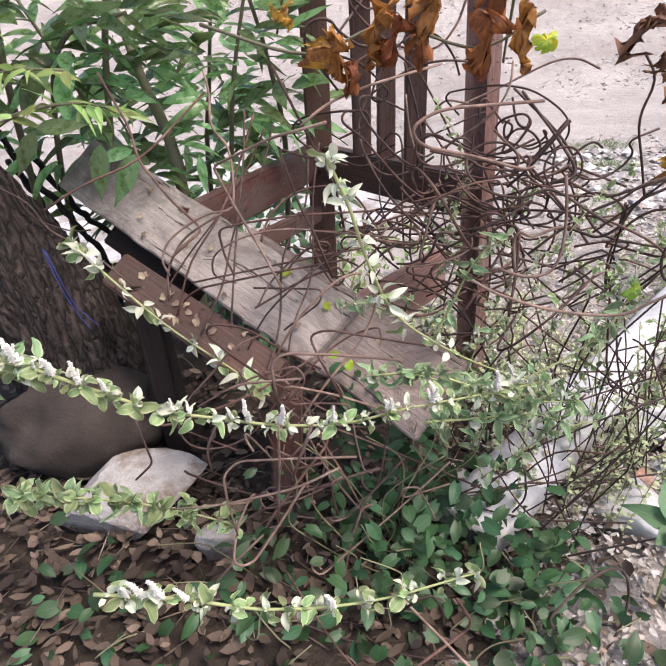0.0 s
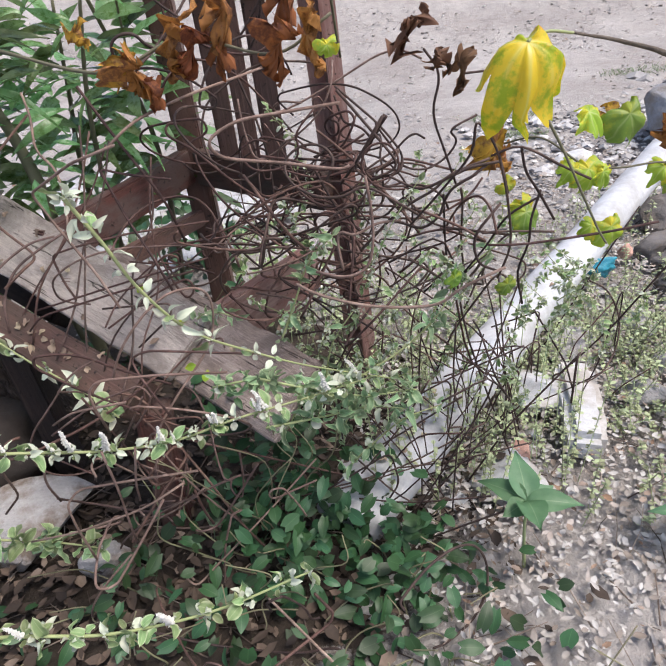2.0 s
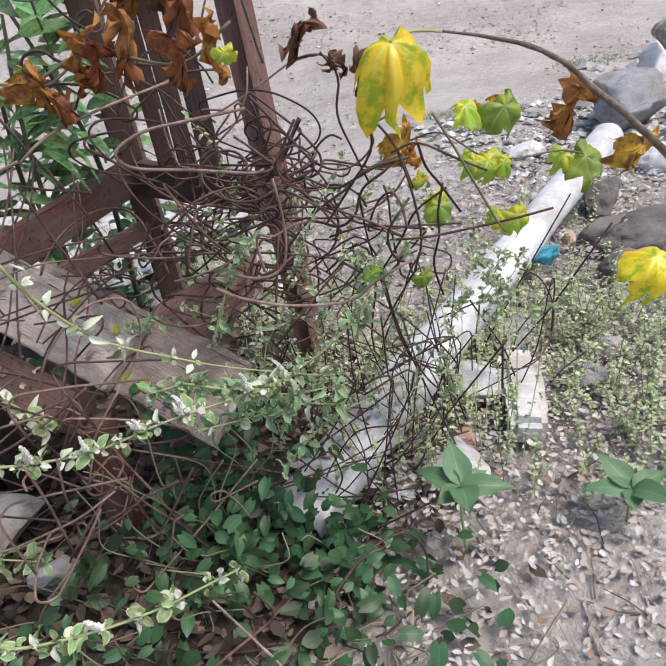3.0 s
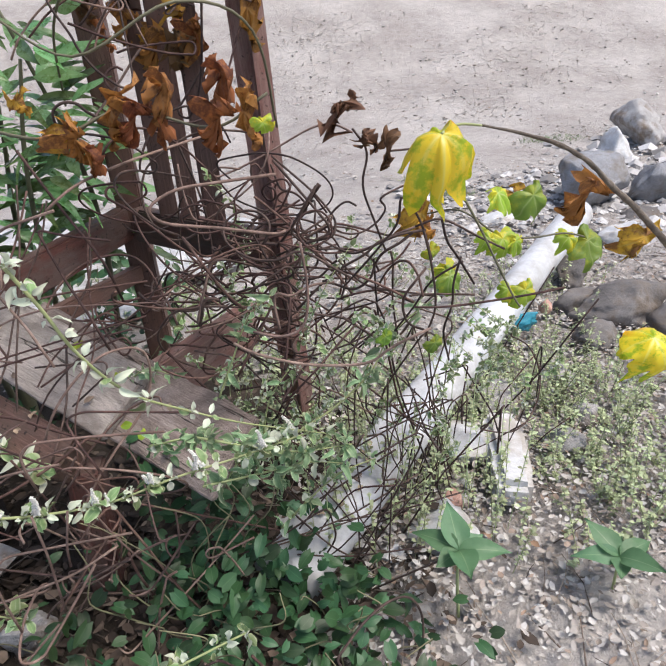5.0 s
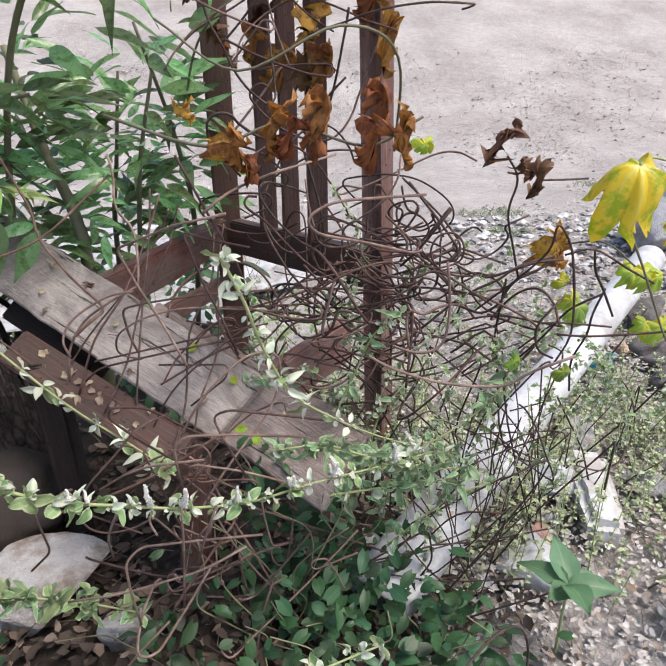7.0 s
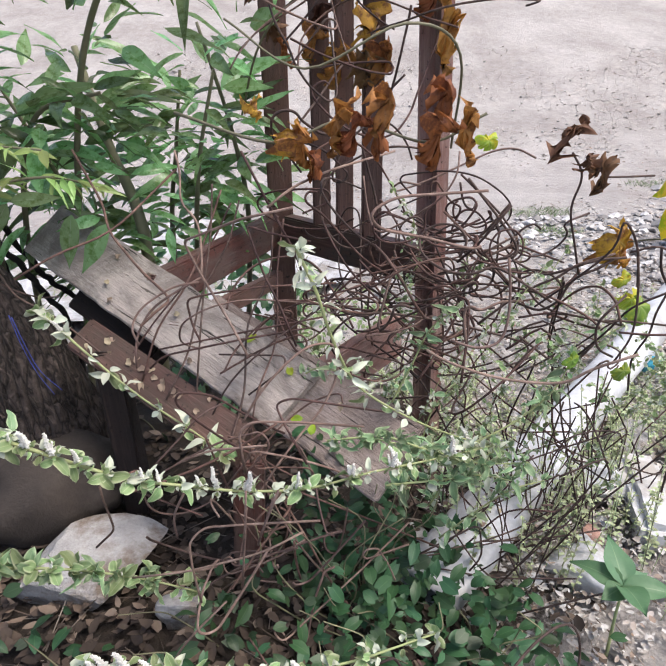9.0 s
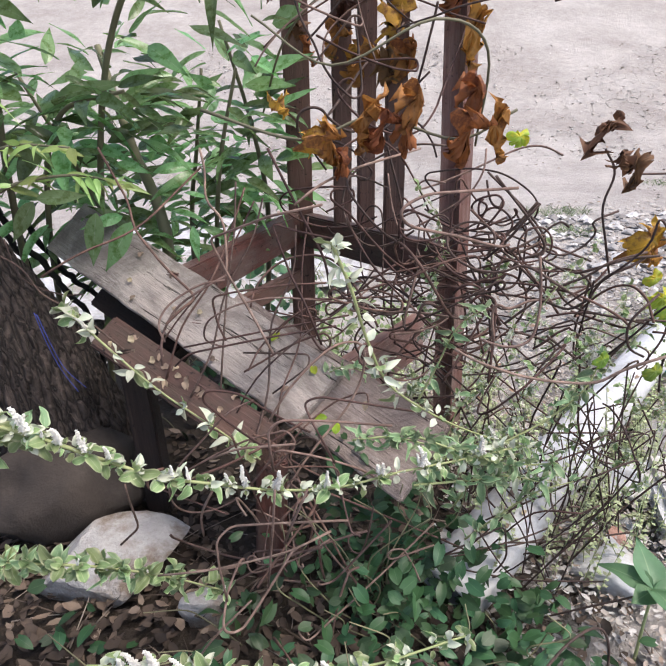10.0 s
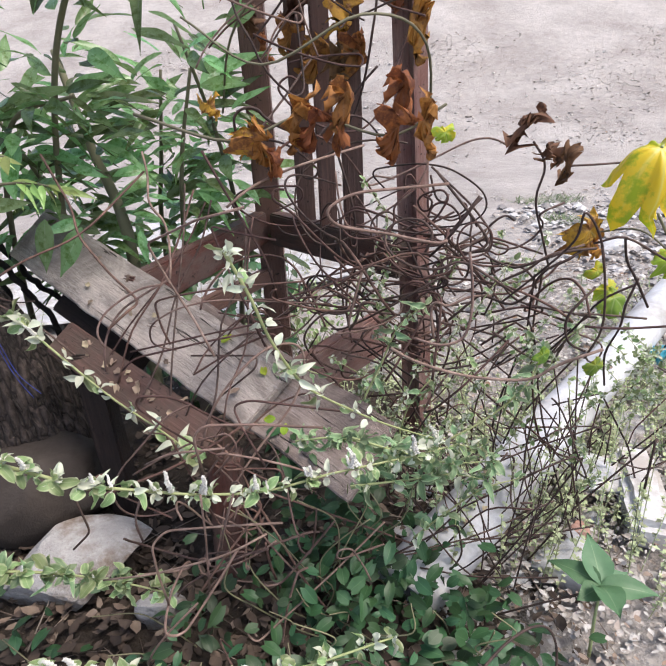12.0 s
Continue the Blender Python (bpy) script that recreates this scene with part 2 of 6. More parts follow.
BROWN_STONE = mineral("brown_stone", [(0.3, (0.022, 0.017, 0.014)), (0.5, (0.048, 0.037, 0.031)), (0.72, (0.09, 0.073, 0.063))], 9, 0.85, 0.4, 0.006, (0.04, 0.031, 0.026), 5)
WHITE_PLASTER = mineral("white_plaster", [(0.3, (0.46, 0.47, 0.49)), (0.6, (0.63, 0.64, 0.66))], 7, 0.8, 0.4, 0.004, (0.42, 0.39, 0.36), 8)
CYAN = mineral("blue_plastic", [(0.3, (0.02, 0.2, 0.3)), (0.7, (0.05, 0.36, 0.48))], 20, 0.4, 0.4, 0.004)
PINK = mineral("pink_brick", [(0.3, (0.36, 0.2, 0.16)), (0.7, (0.52, 0.33, 0.27))], 18, 0.9, 0.5, 0.004)
STRING = mineral("blue_string", [(0.3, (0.02, 0.03, 0.16)), (0.7, (0.04, 0.06, 0.3))], 60, 0.6, 0.3, 0.001)
HERB = leafy("downy_leaf", (0.17, 0.27, 0.1), (0.3, 0.4, 0.19), (0.44, 0.5, 0.3), 0.6, None, 0.35, 0.025, 0.3, False, (0.42, 0.48, 0.28))
LIMB = mineral("woody_branch", [(0.3, (0.07, 0.052, 0.04)), (0.5, (0.15, 0.12, 0.095)), (0.7, (0.26, 0.22, 0.18))], 40, 0.85, 0.6, 0.003)
FRESH = leafy("fresh_leaf", (0.15, 0.27, 0.125), (0.29, 0.4, 0.23), (0.4, 0.48, 0.31), 0.55, None, 0.35, 0.025, 0.3, False, (0.38, 0.47, 0.28))
HERB_PALE = leafy("pale_downy_leaf", (0.46, 0.52, 0.38), (0.7, 0.72, 0.62), (0.62, 0.64, 0.5), 0.7, None, 0.2)
FLOWER = leafy("cream_flower", (0.72, 0.71, 0.66), (0.86, 0.85, 0.81), (0.62, 0.6, 0.53), 0.85, None, 0.12, 0.01)
HERB_STEM = leafy("green_stem", (0.26, 0.32, 0.12), (0.42, 0.46, 0.24), (0.42, 0.46, 0.24), 0.6, None, 0.1, 0.01, 0.05)
CREEPER = leafy("creeper_leaf", (0.022, 0.07, 0.025), (0.05, 0.125, 0.045), (0.09, 0.17, 0.075), 0.5, None, 0.5, 0.03, 0.15)
SHRUB = leafy("shrub_leaf", (0.14, 0.28, 0.1), (0.29, 0.44, 0.21), (0.36, 0.48, 0.3), 0.26, (0.11, 0.2, 0.05), 0.65, 0.04, 0.42)
BRIGHT = leafy("bright_leaf", (0.24, 0.36, 0.08), (0.4, 0.5, 0.2), (0.42, 0.5, 0.25), 0.32, None, 0.5, 0.035, 0.35)
SEEDLING = leafy("seedling_leaf", (0.07, 0.165, 0.075), (0.14, 0.265, 0.13), (0.23, 0.34, 0.19), 0.5, None, 0.25, 0.02, 0.3)
SHRUB_STEM = leafy("shrub_stem", (0.1, 0.095, 0.055), (0.18, 0.17, 0.11), (0.18, 0.17, 0.11), 0.7, None, 0.2, 0.01, 0.0)
YELLOW = leafy("yellowing_leaf", (0.88, 0.62, 0.012), (0.8, 0.7, 0.07), (0.8, 0.76, 0.2), 0.35, (0.36, 0.48, 0.02), 0.08, 0.01, 0.38, False, (0.85, 0.45, 0.02))
RUSSET = leafy("russet_dry_leaf", (0.32, 0.12, 0.035), (0.5, 0.22, 0.06), (0.4, 0.2, 0.09), 0.7, (0.17, 0.065, 0.027), 0.3, 0.02, 0.35)
LIME = leafy("lime_leaf", (0.26, 0.42, 0.04), (0.42, 0.5, 0.05), (0.5, 0.55, 0.18), 0.5, (0.6, 0.5, 0.03), 0.2, 0.02, 0.35)
LEAF_GREEN = leafy("mid_green_leaf", (0.13, 0.27, 0.035), (0.22, 0.37, 0.06), (0.36, 0.46, 0.16), 0.45, (0.33, 0.42, 0.04), 0.2, 0.02, 0.35)
ORANGE = leafy("orange_dry_leaf", (0.6, 0.34, 0.03), (0.42, 0.2, 0.04), (0.5, 0.34, 0.1), 0.65, (0.2, 0.08, 0.03), 0.2, 0.015, 0.25)
TAN = leafy("tan_dry_leaf", (0.3, 0.22, 0.15), (0.5, 0.41, 0.3), (0.42, 0.33, 0.24), 0.8, (0.2, 0.14, 0.09), 0.35, 0.02, 0.15)
DRY = leafy("brown_dry_leaf", (0.1, 0.045, 0.026), (0.2, 0.095, 0.045), (0.2, 0.11, 0.055), 0.75, (0.1, 0.05, 0.03), 0.35, 0.02, 0.15)
LITTER = litter_surface("leaf_litter", [(0.0, (0.19, 0.15, 0.12)), (0.3, (0.37, 0.34, 0.315)), (0.55, (0.44, 0.415, 0.395)), (0.85, (0.56, 0.545, 0.53)), (1.0, (0.26, 0.16, 0.1))])
# brown litter, its tones lowered to carry the shade below the chair
SHADED_LITTER = litter_surface("shaded_brown_litter", [(0.0, (0.03, 0.02, 0.015)), (0.5, (0.072, 0.05, 0.037)), (0.9, (0.14, 0.1, 0.074)), (1.0, (0.26, 0.2, 0.155))])
TWIG = litter_surface("dry_twig", [(0.0, (0.07, 0.05, 0.04)), (0.5, (0.2, 0.15, 0.12)), (1.0, (0.36, 0.3, 0.25))])
PEBBLES = litter_surface("pebbles", [(0.0, (0.28, 0.25, 0.23)), (0.5, (0.42, 0.39, 0.37)), (1.0, (0.68, 0.66, 0.64))])
GREY_RUBBLE = litter_surface("grey_rubble", [(0.0, (0.2, 0.19, 0.185)), (0.5, (0.4, 0.385, 0.38)), (1.0, (0.66, 0.65, 0.65))], 0.9)
WEED = leafy("grey_green_weed", (0.29, 0.36, 0.18), (0.52, 0.56, 0.36), (0.52, 0.55, 0.4), 0.7, None, 0.5, 0.02, 0.25, True)
WEED_STEM = leafy("weed_stem", (0.14, 0.14, 0.08), (0.22, 0.2, 0.12), (0.22, 0.2, 0.12), 0.8, None, 0.3, 0.01, 0.0)
GRASS = leafy("grass_blade", (0.13, 0.19, 0.09), (0.22, 0.28, 0.15), (0.22, 0.28, 0.15), 0.7, None, 0.4, 0.02, 0.3, True)


# ---- building tools ----
WORLD = {}


def place(ob, m, parent=None):
    """Put ob at the world pose m, under parent where one is given."""
    WORLD[ob] = m
    if parent is not None:
        ob.parent = parent
        m = WORLD[parent].inverted() @ m
    ob.matrix_basis = m
    return ob


def thing(name, at, label, category, group="", kind=""):
    """An Empty at the base of a thing that parents its parts."""
    ob = place(new(name), Matrix.Translation(at))
    ob.empty_display_size = 0.05
    return tagged(ob, label, category, group, kind)


def mesh_of(name, verts, faces, material, smooth=True, uvs=None):
    me = bpy.data.meshes.new(name)
    me.from_pydata([tuple(v) for v in verts], [], faces)
    if uvs is not None:
        layer = me.uv_layers.new(name="UVMap")
        idx = np.empty(len(me.loops), dtype=np.int32)
        me.loops.foreach_get("vertex_index", idx)
        layer.data.foreach_set("uv", np.asarray(uvs, dtype=np.float32)[idx].ravel())
    if smooth:
        me.polygons.foreach_set("use_smooth", [True] * len(me.polygons))
    for mt in material if isinstance(material, (list, tuple)) else (material,):
        me.materials.append(mt)
    me.update()
    return me


def part(name, me, m, parent=None, label=""):
    ob = place(new(name, me), m, parent)
    return tagged(ob, label)


def from_bm(name, bm, material, smooth=False):
    me = bpy.data.meshes.new(name)
    bm.to_mesh(me)
    bm.free()
    if smooth:
        me.polygons.foreach_set("use_smooth", [True] * len(me.polygons))
    me.materials.append(material)
    return me


def beam_mesh(name, length, width, height, material, wobble=0.0015, bevel=0.004, seed=0, cuts=10):
    """A sawn timber along local x, its ends at 0 and length, with worn and slightly uneven faces."""
    bm = bmesh.new()
    bmesh.ops.create_cube(bm, size=1.0)
    bmesh.ops.scale(bm, vec=(length, width, height), verts=bm.verts)
    bmesh.ops.translate(bm, vec=(length / 2, 0, 0), verts=bm.verts)
    along = [e for e in bm.edges if abs(e.verts[0].co.x - e.verts[1].co.x) > length / 2]
    bmesh.ops.bevel(bm, geom=bm.edges[:], offset=bevel, segments=2, affect="EDGES")
    along = [e for e in bm.edges if abs(e.verts[0].co.x - e.verts[1].co.x) > length / 2]
    bmesh.ops.subdivide_edges(bm, edges=along, cuts=cuts, use_grid_fill=True)
    for v in bm.verts:
        p = v.co * 14 + Vector((seed * 7.3, seed * 1.7, 0))
        v.co += wobble * Vector((0.6 * noise.noise(p), noise.noise(p + Vector((9, 0, 0))), noise.noise(p + Vector((0, 9, 0)))))
    return from_bm(name, bm, material)


def along(a, b, up=(0, 0, 1)):
    """A pose at a with local x towards b and local z as near to up as it can be."""
    x = (Vector(b) - Vector(a)).normalized()
    y = Vector(up).cross(x).normalized()
    z = x.cross(y)
    m = Matrix((x, y, z)).transposed().to_4x4()
    m.translation = a
    return m


def beam(name, a, b, width, height, material, parent, up=(0, 0, 1), label="", seed=0, wobble=0.0015, bevel=0.004):
    length = (Vector(b) - Vector(a)).length
    return part(name, beam_mesh(name, length, width, height, material, wobble, bevel, seed), along(a, b, up), parent, label)


def rounded(points, radius=0.02, steps=4):
    """A bent bar's centre line: straight runs, joined by bends of about that radius."""
    pts = [Vector(p) for p in points]
    line = [pts[0]]
    for a, c, b in zip(pts, pts[1:], pts[2:]):
        ra = min(radius, 0.45 * (a - c).length)
        rb = min(radius, 0.45 * (b - c).length)
        p0, p1 = c + (a - c).normalized() * ra, c + (b - c).normalized() * rb
        for i in range(steps + 1):
            s = i / steps
            line.append((1 - s) ** 2 * p0 + 2 * s * (1 - s) * c + s * s * p1)
    line.append(pts[-1])
    return line


def flowing(points, steps=6):
    """A smooth line through the points."""
    pts = [Vector(p) for p in points]
    pts = [2 * pts[0] - pts[1], *pts, 2 * pts[-1] - pts[-2]]
    line = []
    for p0, p1, p2, p3 in zip(pts, pts[1:], pts[2:], pts[3:]):
        for i in range(steps):
            s = i / steps
            line.append(0.5 * (2 * p1 + (p2 - p0) * s + (2 * p0 - 5 * p1 + 4 * p2 - p3) * s * s + (3 * p1 - p0 - 3 * p2 + p3) * s ** 3))
    line.append(pts[-2])
    return line


def tube(line, r0, r1=None, sides=7, rough=0.0, seed=0):
    """Vertices and faces of a round bar along a line, from radius r0 to r1."""
    r1 = r0 if r1 is None else r1
    n = len(line)
    verts, faces = [], []
    side = None
    for i, p in enumerate(line):
        d = (line[min(i + 1, n - 1)] - line[max(i - 1, 0)]).normalized()
        if side is None:
            side = d.orthogonal().normalized()
        side = (side - d * side.dot(d)).normalized()
        other = d.cross(side)
        r = r0 + (r1 - r0) * i / (n - 1)
        for k in range(sides):
            a = 2 * math.pi * k / sides
            rr = r * (1 + rough * noise.noise(Vector((i * 0.7 + seed * 3.1, k * 1.3, seed))))
            verts.append(p + (side * math.cos(a) + other * math.sin(a)) * rr)
    for i in range(n - 1):
        for k in range(sides):
            a, b = i * sides + k, i * sides + (k + 1) % sides
            faces.append((a, b, b + sides, a + sides))
    faces.append(tuple(range(sides - 1, -1, -1)))
    faces.append(tuple(range((n - 1) * sides, n * sides)))
    return verts, faces


def tube_part(name, line, r0, r1, material, parent=None, sides=7, rough=0.0, seed=0, label=""):
    base = line[0]
    verts, faces = tube(line, r0, r1, sides, rough, seed)
    return part(name, mesh_of(name, [v - base for v in verts], faces, material), Matrix.Translation(base), parent, label)


def leaf_mesh(name, length, width, material, fold=0.25, droop=0.2, wave=0.0, shape="oval", rows=7, twist=0.0, seed=0, side=0.0):
    """A leaf from its stalk at 0 along local y, its upper face to local z; folded at the midrib, bent down towards the tip and, by side, at its edges."""
    verts, faces, uvs = [], [], []
    broad = shape in ("lobed", "torn")
    cols = (-1.0, -0.66, -0.33, 0.0, 0.33, 0.66, 1.0) if broad else (-1.0, -0.5, 0.0, 0.5, 1.0)
    n = len(cols)
    for i in range(rows + 1):
        s = i / rows
        if shape == "oval":
            w = math.sin(math.pi * s ** 0.85) ** 0.75
        elif shape == "round":
            w = math.sin(math.pi * s ** 0.95) ** 0.42
        elif shape == "lance":
            w = math.sin(math.pi * s ** 0.7) ** 1.1
        elif shape == "heart":
            w = (math.sin(math.pi * min(1.0, s * 0.92 + 0.08)) ** 0.6) * (1.15 - 0.4 * s)
        else:
            w = (math.sin(math.pi * min(1.0, s * 0.9 + 0.1) ** 0.8) ** 0.7) * (1.0 + 0.13 * math.cos(s * 5.2 * math.pi + 0.4))
        w = max(w, 0.03) * width / 2
        for k, c in enumerate(cols):
            jag = 1.0
            if broad and abs(c) == 1.0:
                jag = 1 + (0.12 if shape == "lobed" else 0.3) * noise.noise(Vector((s * 7, c * 3, seed * 5.0)))
            x = c * w * jag
            z = fold * abs(x) - droop * length * s * s + wave * length * math.sin(9 * s + 2.5 * c + seed) * abs(c)
            z += twist * x * s - side * x * x / width
            y = length * s - (0.16 * length * abs(c) if shape in ("heart", "lobed", "torn") and i == 0 else 0)
            if shape == "torn":
                crumple = Vector((noise.noise(Vector((x * 60, y * 45, seed))), noise.noise(Vector((x * 60, y * 45, seed + 7))), noise.noise(Vector((x * 60, y * 45, seed + 13)))))
                x, y, z = Vector((x, y, z)) + crumple * 0.16 * length
            verts.append((x, y, z))
            uvs.append((0.5 + 0.5 * c, s))
    for i in range(rows):
        for k in range(n - 1):
            a = i * n + k
            faces.append((a, a + 1, a + n + 1, a + n))
    return mesh_of(name, verts, faces, material, True, uvs)


def palm_leaf(name, size, material, droop=0.5, wave=0.05, seed=0, crumple=0.0, narrow=2.8, slim=1.0, spread_out=0.95):
    """A broad lobed leaf: its stalk meets the blade at 0, its middle lobe points along local y, and its lobes hang like an umbrella's rim."""
    rings, segs = 7, 72
    fingers = ((0.0, 1.0), (spread_out, 0.84), (-spread_out, 0.9), (2.05 * spread_out, 0.58), (-2.05 * spread_out, 0.62))
    verts, faces, uvs = [(0, 0, 0)], [], [(0.5, 0.0)]
    for i in range(1, rings + 1):
        f = i / rings
        for k in range(segs):
            a = 2 * math.pi * k / segs - math.pi
            lobe = max(h * max(0.0, math.cos(min(1.57, abs(a - c) * narrow))) ** 0.8 for c, h in fingers)
            r = 0.3 + 0.7 * lobe
            r *= 1 + 0.1 * noise.noise(Vector((math.cos(a) * 3, math.sin(a) * 3, seed * 4.1))) + 0.05 * math.sin(17 * a + seed) * lobe + 0.55 * crumple * noise.noise(Vector((math.cos(a) * 9, math.sin(a) * 9, seed * 2.3)))
            r *= f * size
            bow = size / max(droop, 0.05)
            bent = min(1.45, r / bow)
            rest = r - bow * bent
            flat = bow * math.sin(bent) + rest * math.cos(bent)
            x, y = slim * math.sin(a) * flat, math.cos(a) * flat
            z = -bow * (1 - math.cos(bent)) - rest * math.sin(bent) + wave * size * f * math.sin(5 * a + seed) + 0.07 * size * f * lobe
            q = Vector((x, y, z))
            if crumple:
                w = q * (2.2 / size)
                q += 0.22 * crumple * size * f * noise.noise_vector(w * 2.7 + Vector((0, seed, 3)))
                q += crumple * size * f * Vector((noise.noise(w + Vector((seed, 0, 0))), noise.noise(w + Vector((0, seed + 5, 0))), 1.4 * noise.noise(w + Vector((0, 0, seed + 9)))))
            verts.append(tuple(q))
            ribs = min(abs(a - c) for c, h in fingers)
            uvs.append((0.5 + 0.5 * min(1.0, 1.6 * ribs) * f, f))
    for k in range(segs):
        nxt = (k + 1) % segs
        faces.append((0, 1 + k, 1 + nxt))
        for i in range(rings - 1):
            b0, b1 = 1 + i * segs + k, 1 + i * segs + nxt
            faces.append((b0, b0 + segs, b1 + segs, b1))
    return mesh_of(name, verts, faces, material, True, uvs)


def leaf_pose(at, way, up=(0, 0, 1), size=1.0, roll=0.0):
    """Pose of a leaf whose stalk is at `at` and whose tip points along way."""
    y = Vector(way).normalized()
    x = y.cross(Vector(up))
    x = x.normalized() if x.length > 1e-4 else Vector((1, 0, 0))
    z = x.cross(y)
    m = Matrix((x, y, z)).transposed().to_4x4() @ pose(0, 0, 0, 0, roll, 0) @ Matrix.Scale(size, 4)
    m.translation = at
    return m


def rock_mesh(name, size, material, seed=0, planes=9, rough=0.1, detail=4, flat=0.0, crisp=False):
    """A broken stone: a ball cut by random planes, then roughened."""
    bm = bmesh.new()
    bmesh.ops.create_icosphere(bm, subdivisions=detail, radius=1.0)
    rnd = random.Random(seed)
    cuts = []
    for _ in range(planes):
        d = Vector((rnd.uniform(-1, 1), rnd.uniform(-1, 1), rnd.uniform(-1, 1))).normalized()
        cuts.append((d, rnd.uniform(0.42, 0.78)))
    if flat:
        cuts.append((Vector((0.05, -0.05, 1)).normalized(), flat))
    for v in bm.verts:
        for d, lim in cuts:
            over = v.co.dot(d) - lim
            if over > 0:
                v.co -= d * over * (0.95 if crisp else 0.84)
        p = v.co * 2.3 + Vector((seed * 3.7, 0, 0))
        v.co += v.co.normalized() * (rough * noise.noise(p) + 0.4 * rough * noise.noise(p * 3.1) + 0.2 * rough * noise.noise(p * 7.3))
        v.co = Vector((v.co.x * size[0], v.co.y * size[1], v.co.z * size[2]))
    return from_bm(name, bm, material, not crisp)


def rock(name, at, size, material, label, category="stone", seed=0, turn=0.0, planes=9, rough=0.1, flat=0.0, group="", tilt=0.0, crisp=False):
    ob = part(name, rock_mesh(name, size, material, seed, planes, rough, 4, flat, crisp), pose(*at, tilt, 0, turn))
    return tagged(ob, label, category, group)


# ---- ground ----
def ground_height(x, y):
    h = 0.05 * np.clip((y - 1.1) / 0.8, 0, 1) * np.clip((x - 0.5) / 0.6, 0, 1)
    far = np.clip((y - 5.0) / 9.0, 0, 1)
    return h + 2.7 * far * far * (3 - 2 * far) + 0.03 * np.clip(y - 14.0, 0, None)


def spread(lo, hi, mid, n, fine):
    """n steps from lo to hi, close together round mid."""
    u = np.linspace(-1, 1, n)
    s = np.sinh(fine * u) / math.sinh(fine)
    return np.where(s < 0, mid + s * (mid - lo), mid + s * (hi - mid))


def make_ground():
    xs, ys = spread(-400, 400, 0.6, 260, 8.2), spread(-400, 900, 1.4, 260, 8.2)
    gx, gy = np.meshgrid(xs, ys)
    gz = ground_height(gx, gy)
    for k, (f, a) in enumerate(((1.1, 0.02), (3.7, 0.012), (9.0, 0.006))):
        gz = gz + a * np.sin(f * gx + 1.3 * np.sin(0.7 * f * gy + k)) * np.cos(f * 0.9 * gy + 1.7 * np.sin(0.6 * f * gx - k))
    n = len(xs)
    verts = np.stack([gx, gy, gz], -1).reshape(-1, 3)
    i = np.arange(n * (n - 1)).reshape(n - 1, n)[:, :-1].ravel()
    faces = np.stack([i, i + 1, i + n + 1, i + n], -1).tolist()
    ob = part("ground", mesh_of("ground", verts.tolist(), faces, SAND), Matrix())
    tagged(ob, "pale grey-brown sandy ground rising to a bank", "ground", kind="structure")


make_ground()


def lie(x, y, up=0.0):
    return Vector((x, y, float(ground_height(np.float64(x), np.float64(y))) + up))


# ---- the broken wooden chair ----
def make_chair():
    chair = thing("wooden_chair", (0.15, 1.2, 0.0), "broken red-brown wooden chair frame with slatted back, tangled in rods", "chair")
    beam("back_post", (0.034, 1.62, 0.0), (0.030, 1.625, 1.3), 0.064, 0.06, SLAT_WOOD, chair, (0, -1, 0), "dark red-brown square post", 1)
    beam("back_post", (0.395, 1.30, 0.0), (0.352, 1.32, 1.3), 0.07, 0.068, POST_WOOD, chair, (0.12, -1, 0), "faded brown rounded post", 2, 0.002, 0.032)
    for k, (x, w) in enumerate(((0.139, 0.044), (0.192, 0.041), (0.250, 0.046))):
        y = 1.585 - 1.0167 * (x - 0.05)
        beam("back_slat", (x, y, 0.50), (x - 0.004, y + 0.005, 1.3), w, 0.02, SLAT_WOOD, chair, (0.1, -1, 0), "", 3 + k)
    beam("back_rail", (0.05, 1.585, 0.505), (0.35, 1.28, 0.50), 0.04, 0.085, FRAME_DARK, chair, label="dark stained rail", seed=7)
    beam("side_rail", (0.015, 1.6, 0.507), (-0.226, 1.20, 0.474), 0.036, 0.084, FRAME_RED, chair, label="red painted side rail", seed=8)
    beam("stretcher", (0.02, 1.6, 0.37), (-0.168, 1.10, 0.428), 0.028, 0.042, SLAT_WOOD, chair, seed=9)
    beam("front_rail", (0.085, 0.985, 0.345), (0.30, 1.25, 0.345), 0.03, 0.1, POST_WOOD, chair, label="red-brown side board", seed=10)
    beam("front_leg", (-0.03, 0.895, 0.0), (-0.014, 0.905, 0.275), 0.055, 0.06, FRAME_RED, chair, (0, -1, 0), "worn red front leg", 11)
    # this leg's near-black colour stands in for the shade under the plank
    beam("front_leg", (-0.275, 1.06, 0.03), (-0.285, 1.06, 0.42), 0.05, 0.05, SHADED_WOOD, chair, (0, -1, 0), "front leg with deep shade put into its colour", 12)
    # side board painted near black in place of the shadow below the plank edge
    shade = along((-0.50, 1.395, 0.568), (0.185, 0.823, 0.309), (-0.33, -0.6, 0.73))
    beam("arm_board", tuple(shade @ Vector((0.17, -0.078, -0.055))), tuple(shade @ Vector((0.42, -0.068, -0.075))), 0.058, 0.06, SHADED_WOOD, chair, (-0.33, -0.6, 0.73), "board under the plank with shade put into its colour", 14)
    beam("front_bar", (-0.342, 1.108, 0.418), (-0.017, 0.868, 0.313), 0.072, 0.06, BAR_WOOD, chair, (-0.3, -0.5, 0.8), "chipped dark brown bar under the plank", 13)


make_chair()


# ---- the grey plank across it ----
PLANK_TOP, PLANK_FOOT = (-0.50, 1.395, 0.568), (0.227, 0.807, 0.311)
